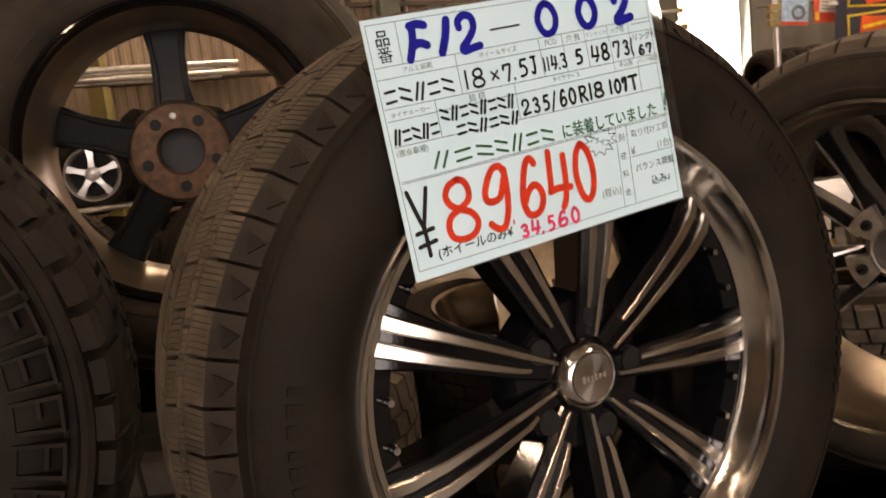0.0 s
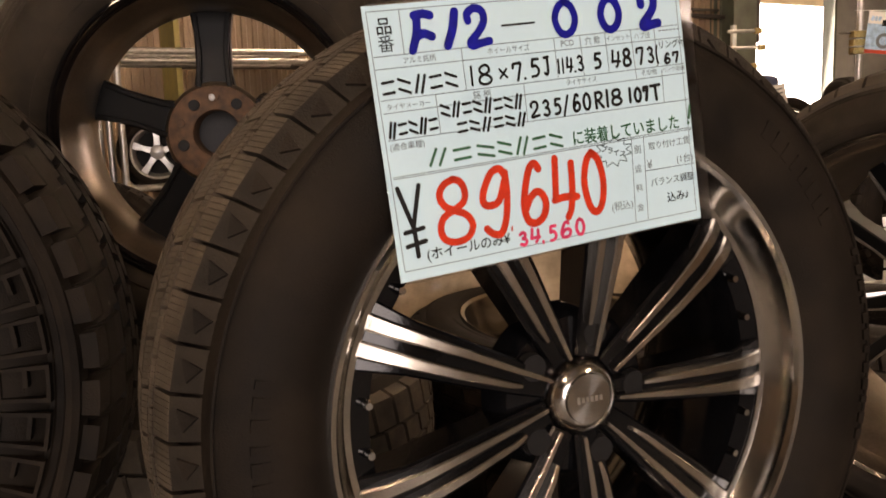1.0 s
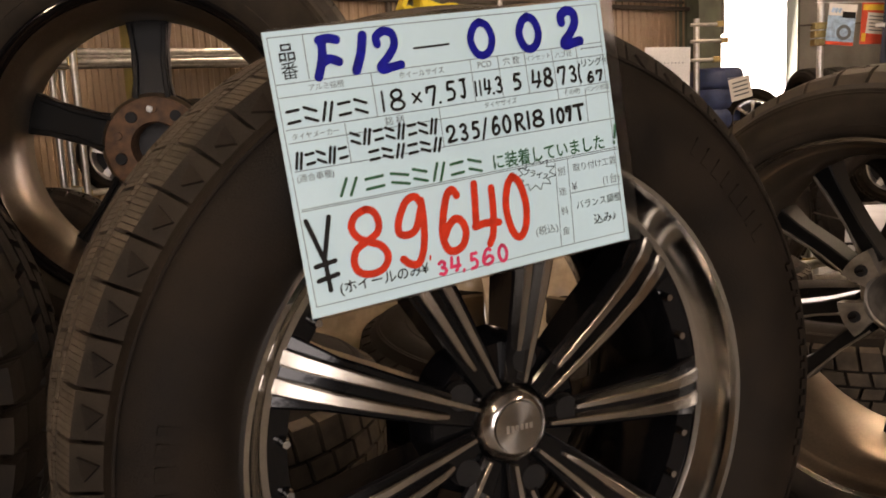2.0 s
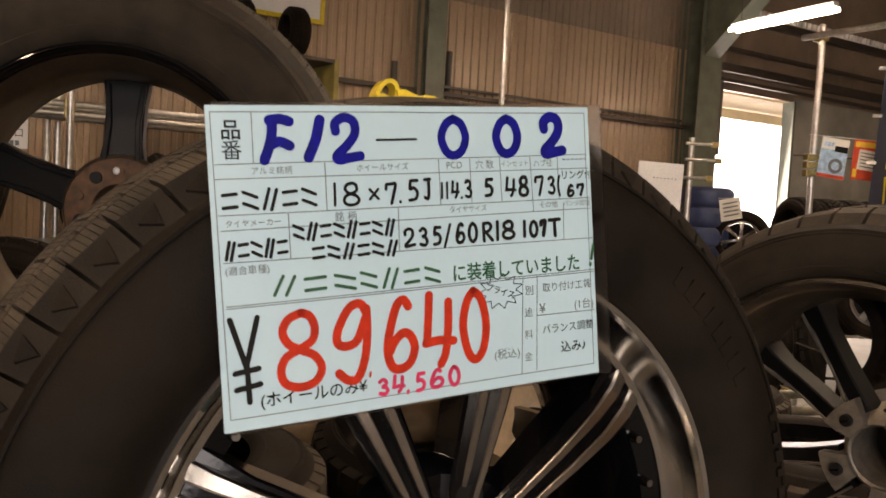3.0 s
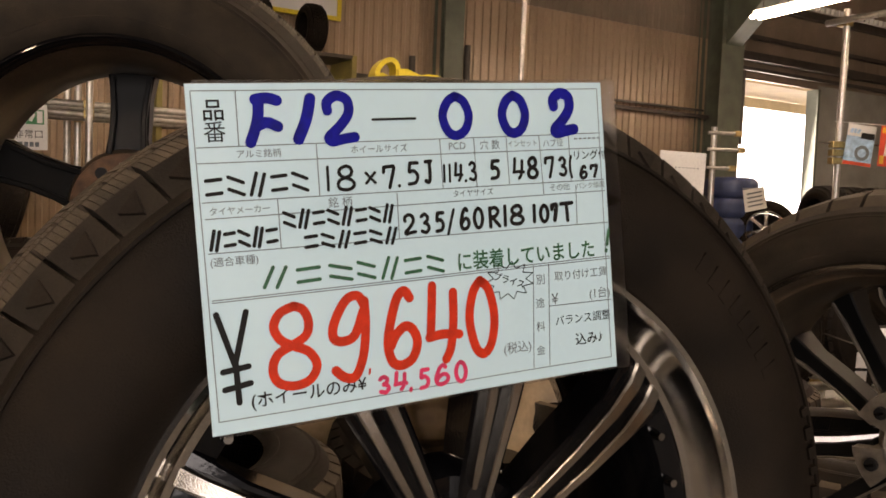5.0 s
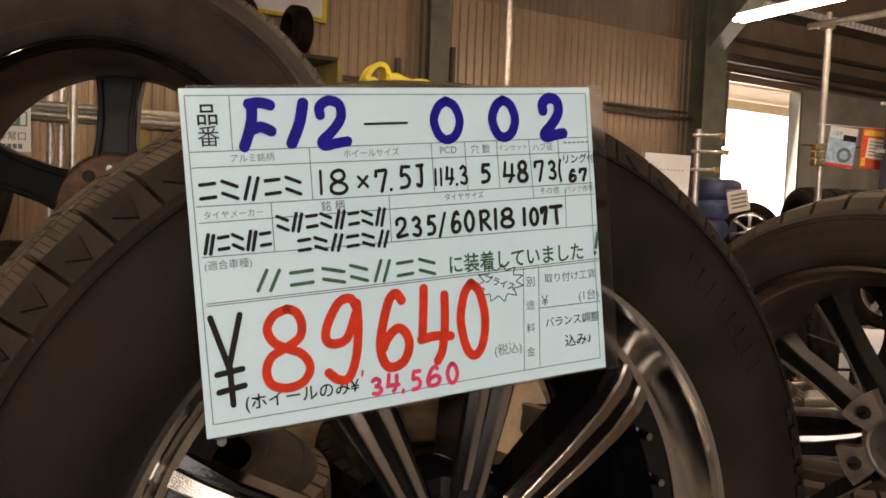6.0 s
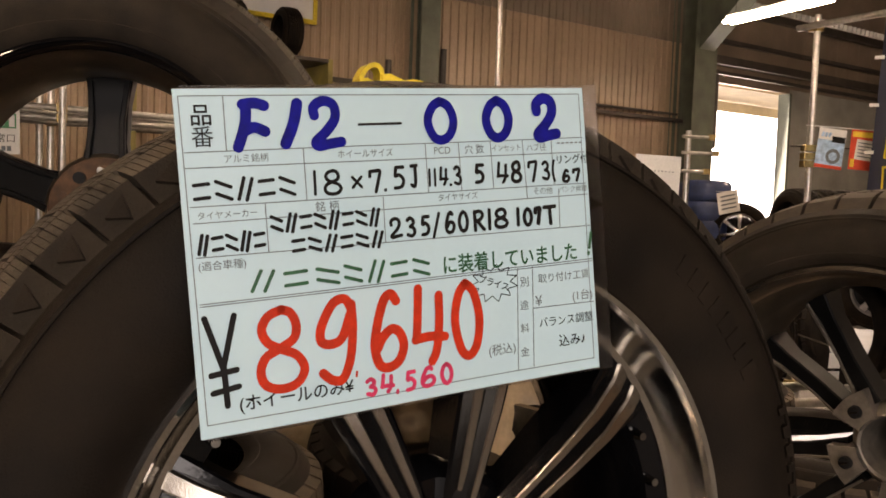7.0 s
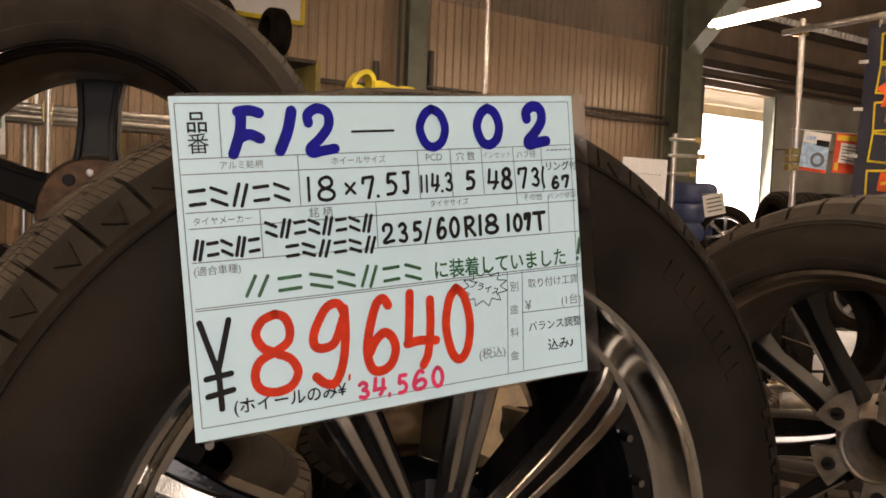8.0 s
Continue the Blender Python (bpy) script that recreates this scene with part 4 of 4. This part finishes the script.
def upright_wheel(m, ro, w, label, metal=SILVER, spokes=5, group="racked wheels", tyre=True):
    """A five-spoke wheel with its tyre, standing on its tread."""
    t = thing("racked_wheel", m, label, "wheel", group)
    rb = ro * 0.66
    make_tyre(t, rb, ro, w, 40, 0, 0.16, False, 0.008, False, 0.03, 64)
    part("rim", lathe([(0.02, rb - 0.012), (0.006, rb + 0.001), (-0.004, rb - 0.003), (0.002, rb - 0.012), (0.02, rb - 0.018), (0.10, rb - 0.03), (w, rb - 0.02)], 64), metal, t, "", True)
    for k in range(spokes):
        sp = spoke_bar(bmesh.new(), 90 + 360 / spokes * k, [(0.03, 0.022, 0, 0.012, 0.05), (rb * 0.55, 0.017, 0, 0.008, 0.05), (rb - 0.016, 0.026, 0, 0.014, 0.06)])
        part("spoke", sp, metal, t, "", True)
    part("hub", lathe([(0.06, 0.05), (0.012, 0.048), (0.006, 0.04), (0.004, 0.001)], 40), metal, t, "", True)
    # black disc added behind the spokes, painted as the shade inside
    part("backing", lathe([(0.10, rb - 0.03), (0.11, 0.001)], 40), INK, t, "black disc in place of the shade inside the wheel", True)
    return t


def loose_tyre(m, ro, w, label="black tyre standing upright on a rack", group="racked tyres", rubber=None):
    t = thing("tyre_on_rack", m, label, "tyre", group)
    make_tyre(t, ro * 0.64, ro, w, 40, 0, 0.16, False, 0.006, False, 0.03, 64, "carcass")
    return t


def pipe_rack(m, length, depth, levels, label, tall=None, step=1.9, posts=None):
    r = thing("pipe_rack", m, label, "rack", "pipe racks")
    R = 0.0215
    top = tall or levels[-1] + 0.06
    spots = posts or [length * i / max(1, round(length / step)) for i in range(max(1, round(length / step)) + 1)]
    for z in levels:
        for y in (0.0, depth):
            part("rail", tube_between(bmesh.new(), (-0.05, y, z), (length + 0.05, y, z), R), STEEL, r, "", True)
    for x in spots:
        for y in (-2 * R, depth + 2 * R):
            post = part("post", tube_between(bmesh.new(), (x, y, 0), (x, y, top), R), STEEL, r, "", True)
            for z in levels:
                part("clamp", box(0.06, 0.035, 0.055, pose(x, y + (R if y < 0 else -R), z), 0.006), BRASS, post, "brass-coloured pipe clamp")
    return r


# rack against the wall with tyres side by side, treads forward
RACK = pose(-3.6, 4.49, 0, 0, 0, 26.35)
wall_rack = pipe_rack(RACK, 3.7, 0.34, (0.36, 1.03, 1.84, 1.90), "galvanised pipe rack filled with upright tyres", 2.75, 2.42, [0.0, 2.46])
first = loose_tyre(RACK @ pose(0.18, 0.17, 1.03 + 0.262, 0, 0, 90), 0.32, 0.21)
x = 0.42
rnd = random.Random(11)
for level in (1.03, 0.36):
    while x < 3.7:
        if not (level == 1.03 and 2.36 < x < 3.02):
            copy_thing(first, RACK @ pose(x, 0.17 + rnd.uniform(-0.02, 0.02), level + 0.262, rnd.uniform(-20, 20), 0, 90 + rnd.uniform(-3, 3)))
        x += 0.235 + rnd.uniform(0, 0.02)
    x = 0.18

# silver wheels further back
w1 = upright_wheel(RACK @ pose(2.68, 0.02, 1.03 + 0.225, 0, 0, -18), 0.265, 0.17, "silver five-spoke alloy wheel with tyre on a rack")
w2 = upright_wheel(pose(4.30, 5.95, 0.87, 0, 0, -30), 0.30, 0.19, "bright silver five-spoke alloy wheel with tyre")
mid_rack = pipe_rack(pose(-1.2, 2.85, 0, 0, 0, 10), 5.6, 0.30, (0.30, 0.62), "low galvanised pipe rack of wheels and tyres", 0.70)
MID = pose(-1.2, 2.85, 0, 0, 0, 10)
firstm = loose_tyre(MID @ pose(0.4, 0.05, 0.62 + 0.295, -6, 0, -12), 0.33, 0.2, "black tyre facing out from a low rack", "low rack tyres")
for i in range(1, 8):
    copy_thing(firstm, MID @ pose(0.4 + 0.70 * i, 0.05, 0.62 + 0.295, -6, 0, -12 + 5 * (i % 3)))
w3 = upright_wheel(MID @ pose(3.05, -0.30, 0.34, 0, 0, -8), 0.32, 0.2, "silver alloy wheel standing before a low rack", CAST)
RACK2_TOP = 1.05
RACK2 = pose(4.12, 7.0, 0, 0, 0, 4)
rack2 = pipe_rack(RACK2, 3.4, 0.3, (0.45, RACK2_TOP), "low pipe rack with a row of tyres", RACK2_TOP + 0.06)
for i in range(13):
    for level in (0.45, RACK2_TOP):
        copy_thing(first, RACK2 @ pose(0.30 + 0.235 * i, 0.15, level + 0.275, 0, 0, 90))

# posts of the pipe frames
def pole(x, y, z0, z1, r, label, tilt=0):
    return tagged(link("pipe_post", tube_between(bmesh.new(), (x, y, z0), (x + tilt, y, z1), r), STEEL, None, "", None, True), label, "post", "pipe posts")


pole(1.626, 7.4, 0, 5.4, 0.022, "tall thin galvanised pipe post")
pole(-1.625, 5.9, 0, 5.4, 0.022, "tall thin galvanised pipe post")

# banner frame with posters
frame_ = thing("banner_frame", pose(3.832, 6.2, 0), "galvanised pipe frame carrying a banner and posters", "frame")
part("post", tube_between(bmesh.new(), (0, 0, 0), (0, 0, 2.92), 0.0243), STEEL, frame_, "", True)
part("top_bar", tube_between(bmesh.new(), (-0.10, 0.10, 2.83), (0.75, -1.9, 2.83), 0.0243), STEEL, frame_, "", True)
part("post", tube_between(bmesh.new(), (0.72, -1.75, 0), (0.72, -1.75, 2.97), 0.0243), STEEL, frame_, "", True)
part("clamp", box(0.09, 0.08, 0.07, pose(0, 0.02, 2.83, 0, 0, -67), 0.01), BRASS, frame_, "pipe clamp")
for z in (1.92, 1.86, 1.80):
    part("clamp", box(0.10, 0.07, 0.05, pose(-0.02, -0.01, z), 0.008), BRASS, frame_, "stacked brass-coloured clamps")
part("side_bar", tube_between(bmesh.new(), (-0.16, 0, 1.93), (0.7, -0.02, 1.93), 0.006), DARKSTEEL, frame_, "", True)
part("string", tube_between(bmesh.new(), (-0.06, -0.03, 2.09), (0.48, -0.12, 2.065), 0.003, 6), WHITE, frame_)


def poster(x, y, z, turn, roll, base, label):
    p = thing("poster", pose(x, y, z, 0, roll, turn), label, "poster", "hanging posters")
    part("sheet", box(0.21, 0.002, 0.297, pose(0, 0, 0)), base, p)
    return p


p1 = poster(3.925, 6.085, 1.915, -4, 6, SKYBLUE, "blue hanging poster showing a tyre")
part("white_band", box(0.21, 0.002, 0.085, pose(0, -0.003, 0.106)), WHITE, p1)
part("dark_band", box(0.10, 0.002, 0.045, pose(0.05, -0.005, 0.072)), INK, p1)
part("red_band", box(0.21, 0.002, 0.026, pose(0, -0.003, -0.135)), RED_PRINT, p1)
part("printed_tyre", lathe([(-0.004, 0.032), (-0.004, 0.056)], 24), THIN, p1).matrix_basis = pose(0.025, 0, -0.055)
for k in range(3):
    part("print_bar", box(0.02, 0.002, 0.035, pose(-0.075 + 0.026 * k, -0.006, 0.10, 0, 20)), SKYBLUE, p1)
p2 = poster(4.175, 6.06, 1.912, -6, 3, RED_PRINT, "red hanging poster with a pale notice")
part("yellow_band", box(0.19, 0.002, 0.04, pose(0, -0.003, 0.115)), YELLOW_PRINT, p2)
part("notice", box(0.15, 0.002, 0.15, pose(0.012, -0.003, 0.0, 0, 4)), WHITE, p2)
for k in range(5):
    part("print_bar", box(0.12, 0.002, 0.008, pose(0.012, -0.006, 0.05 - 0.025 * k, 0, 4)), THIN, p2)
part("orange_spot", box(0.03, 0.002, 0.06, pose(-0.08, -0.003, -0.10)), YELLOW_PRINT, p2)
part("paper_clip", box(0.04, 0.01, 0.03, pose(0.115, -0.006, -0.06), 0.004), WHITE, p2)

# cloth banner: navy with yellow-edged orange shapes, hung from the top bar
BANNER = pose(4.26, 5.62, 1.93, 0, 3, -62)
ban = thing("cloth_banner", BANNER, "navy cloth banner with yellow-edged orange shapes", "banner")
bm = bmesh.new()
bmesh.ops.create_grid(bm, x_segments=24, y_segments=40, size=0.5, matrix=pose(0, 0, 0, 90) @ Matrix.Diagonal((0.60, 1.76, 1, 1)))
for q in bm.verts:
    q.co.y += 0.008 * math.sin(q.co.x * 16 + q.co.z * 2)
e = bmesh.ops.extrude_face_region(bm, geom=bm.faces[:])
bmesh.ops.translate(bm, verts=[q for q in e["geom"] if isinstance(q, bmesh.types.BMVert)], vec=(0, 0.003, 0))
bmesh.ops.recalc_face_normals(bm, faces=bm.faces)
part("cloth", bm, NAVY, ban, "", True)
def banner_shape(z, high, inner, lean, cut=0.0):
    """One yellow-edged shape: an outline, a navy field and a coloured field towards the far side."""
    part("yellow_edge", box(0.47, 0.004, high, pose(0.045, -0.014, z, 0, lean), 0.001), YELLOW_CLOTH, ban)
    part("navy_inset", box(0.435, 0.004, high - 0.03, pose(0.045, -0.019, z, 0, lean), 0.001), NAVY, ban)
    part("orange_shape", box(0.34, 0.004, high * 0.62, pose(0.08 + cut, -0.024, z, 0, -2 * lean), 0.001), inner, ban)
    part("yellow_stroke", box(0.26, 0.004, 0.022, pose(0.06, -0.029, z + high * 0.1, 0, 3 * lean), 0.001), YELLOW_CLOTH, ban)


for k in range(7):
    banner_shape(0.72 - 0.243 * k, 0.215, RED_PRINT if k == 0 else ORANGE, 4 if k % 2 else -3, 0.03 * (k % 2))
burst_bm = bmesh.new()
tips = [burst_bm.verts.new((0.02 + (0.20 if i % 2 else 0.14) * math.cos(i * math.pi / 9), -0.034, 0.42 + (0.20 if i % 2 else 0.14) * math.sin(i * math.pi / 9))) for i in range(18)]
e = bmesh.ops.extrude_face_region(burst_bm, geom=[burst_bm.faces.new(tips)])
bmesh.ops.translate(burst_bm, verts=[q for q in e["geom"] if isinstance(q, bmesh.types.BMVert)], vec=(0, 0.004, 0))
bmesh.ops.recalc_face_normals(burst_bm, faces=burst_bm.faces)
part("orange_burst", burst_bm, ORANGE, ban, "spiky orange burst edged in yellow")
part("grey_spot", lathe([(-0.038, 0.001), (-0.038, 0.045), (-0.034, 0.046)], 24), STEEL, ban).matrix_basis = pose(-0.02, 0, 0.40)
for k in range(5):
    part("white_tag", box(0.07, 0.004, 0.025, pose(-0.31, -0.006, 0.62 - 0.34 * k), 0.001), WHITE, ban)
for k in (-0.22, 0.22):
    part("hook", tube_between(bmesh.new(), (k, 0.0, 0.86), (k, 0.0, 0.93), 0.01), WHITE, ban)

# short clamp post before the doorway
cp = thing("clamp_post", pose(2.78, 6.0, 0), "short galvanised pipe post with clamped cross arms", "post")
part("post", tube_between(bmesh.new(), (0, 0, 0), (0, 0, 1.99), 0.0215), STEEL, cp, "", True)
for z, l in ((1.945, 0.16), (1.83, 0.19), (1.70, 0.13)):
    part("arm", tube_between(bmesh.new(), (-0.06, -0.04, z), (l, -0.04, z), 0.012), STEEL, cp, "", True)
    part("clamp", box(0.05, 0.04, 0.04, pose(l, -0.04, z), 0.006), BRASS, cp, "brass-coloured clamp")

# pale board behind the tyre
bd = thing("paper_sign", pose(1.600, 3.5, 1.545, 0, 1.5, 3), "plain white paper sign on a stake", "sign")
part("sheet", box(0.20, 0.004, 0.20, None, 0.001), WHITE, bd)
for k in range(7):
    part("print_bar", box(0.006, 0.002, 0.004, pose(-0.03 + 0.016 * k, -0.004, 0.035)), THIN, bd)
part("stake", box(0.025, 0.02, 1.50, pose(0, 0.014, -0.79), 0.003), STEEL, bd)

# exit sign sheet on the wall rack
ex = thing("exit_sign", pose(-1.670, 5.38, 1.735, 0, -1, 6), "white emergency exit sheet with a running pictogram", "sign")
part("sheet", box(0.205, 0.003, 0.265), WHITE, ex)
part("pictogram_panel", box(0.10, 0.002, 0.085, pose(0.035, -0.004, 0.06)), GREEN_SIGN, ex)
part("pictogram_door", box(0.03, 0.002, 0.07, pose(0.062, -0.006, 0.06)), WHITE, ex)
part("pictogram_bar", box(0.018, 0.002, 0.05, pose(0.02, -0.006, 0.058, 0, 25)), WHITE, ex)
for k in range(2):
    part("arrow_bar", box(0.03, 0.002, 0.010, pose(-0.07, -0.004, 0.07 - 0.018 * k, 0, 35 - 70 * k)), GREEN_SIGN, ex)
cu = bpy.data.curves.new("exit_text", "FONT")
cu.body, cu.size, cu.align_x = "非常口", 0.055, "CENTER"
tmp = new("tmp", cu)
bpy.context.view_layer.update()
me = bpy.data.meshes.new_from_object(tmp.evaluated_get(bpy.context.evaluated_depsgraph_get()))
bpy.data.objects.remove(tmp)
for q in me.vertices:
    q.co = Vector((q.co.x, -0.0035, q.co.y - 0.06))
me.materials.append(INK)
et = new("printed_text", me)
et.parent = ex
for k in range(4):
    part("print_bar", box(0.022, 0.002, 0.028, pose(-0.045 + 0.03 * k, -0.004, -0.10)), THIN, ex)

# yellow-framed panel and a tyre on top of a cabinet by the wall
pn = thing("framed_panel", HALL @ pose(-0.86, -0.14, 3.55), "white wall panel with a yellow frame", "panel")
part("panel", box(1.7, 0.02, 0.80), WHITE, pn)
for sx, sz, px, pz in ((1.78, 0.045, 0, -0.40), (1.78, 0.045, 0, 0.40), (0.045, 0.76, -0.87, 0), (0.045, 0.76, 0.87, 0)):
    part("frame_bar", box(sx, 0.035, sz, pose(px, -0.004, pz), 0.004), YELLOW, pn)
cab = thing("tall_shelf", HALL @ pose(-0.95, -0.42, 0), "tall mustard steel shelf against the wall", "shelf")
for x in (-0.9, 0.9):
    part("upright", box(0.05, 0.5, 2.72, pose(x, 0, 1.36), 0.004), MUSTARD, cab)
for z in (0.4, 1.2, 1.95, 2.70):
    part("board", box(1.76, 0.5, 0.035, pose(0, 0, z), 0.003), DARKSTEEL, cab)
small = loose_tyre(HALL @ pose(-0.30, -0.42, 2.7175 + 0.238, 0, 0, 88), 0.24, 0.19, "small black tyre on top of a tall shelf", "shelf tyres")
copy_thing(small, HALL @ pose(-0.85, -0.42, 2.7175 + 0.238, 0, 0, 92))

# goods by the doorway: blue wrapped stack, tyre with a card, pale red board
for k in range(4):
    t = thing("blue_wrapped_roll", pose(4.60, 9.75, 0.84 + 0.23 * (k + 1), -90), "blue wrapped tyre in a stack by the doorway", "tyre", "blue tyre stack")
    part("carcass", lathe(tyre_profile(0.20, 0.31, 0.23, 0.01, 0.03), 48), BLUE_RUBBER, t, "", True)
st = thing("low_stand", pose(4.95, 9.6, 0), "low dark steel stand by the doorway", "stand")
part("top", box(1.5, 0.7, 0.04, pose(0, 0, 0.82), 0.005), mat("pale_red_board", (0.50, 0.17, 0.10), 0.6, 0, 6, 0.2, 0.1, 100), st, "pale red board top")
for sx in (-0.68, 0.68):
    for sy in (-0.28, 0.28):
        part("leg", box(0.05, 0.05, 0.80, pose(sx, sy, 0.40), 0.004), DARKSTEEL, st)
upright_wheel(pose(4.86, 9.36, 0.84 + 0.34, 0, 0, -25), 0.34, 0.24, "chrome wheel with a wide tyre on a stand", POLISHED, 7)
fc = thing("price_tag", pose(4.54, 9.00, 1.52, 0, -12, 10), "small pale price card hung on a wheel", "price card")
part("sheet", box(0.27, 0.003, 0.24), WHITE, fc)
for k in range(4):
    part("print_bar", box(0.19, 0.002, 0.016, pose(0, -0.004, 0.07 - 0.045 * k)), THIN, fc)
part("hang_string", tube_between(bmesh.new(), (0, 0, 0.12), (0.10, 0.35, 0.10), 0.003, 6), WHITE, fc)

# outside the doorway
structure("backdrop", box(26, 0.1, 9, pose(8, 9, 4.3)), OUTSIDE, label="white hazy daylight beyond the doorway", category="sky")
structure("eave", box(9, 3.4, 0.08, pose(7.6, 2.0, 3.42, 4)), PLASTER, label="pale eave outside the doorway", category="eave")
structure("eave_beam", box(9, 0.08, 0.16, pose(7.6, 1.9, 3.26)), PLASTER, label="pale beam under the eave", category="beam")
structure("perforated_rail", corrugated(6.3, 10.9, 4.28, 4.36, 0.12, 0.05, 0.02), WHITE, HALL @ pose(0, -0.27, 0), "pale notched rail high on the wall", "rail")

# strip of pale tags hanging on the low rack
tg = thing("tag_strip", pose(2.17, 3.08, 0.77, 0, 2, 8), "strip of pale square tags hung on the low rack", "tag")
for k in range(4):
    part("tag", box(0.05, 0.003, 0.058, pose(0, 0, 0.105 - 0.07 * k), 0.001), WHITE, tg)
part("tag_string", tube_between(bmesh.new(), (0, 0.003, -0.13), (0, 0.003, 0.16), 0.003, 6), DARKSTEEL, tg)
part("tag_hook", tube_between(bmesh.new(), (0, 0.003, 0.155), (0.0, 0.22, 0.17), 0.003, 6), DARKSTEEL, tg)
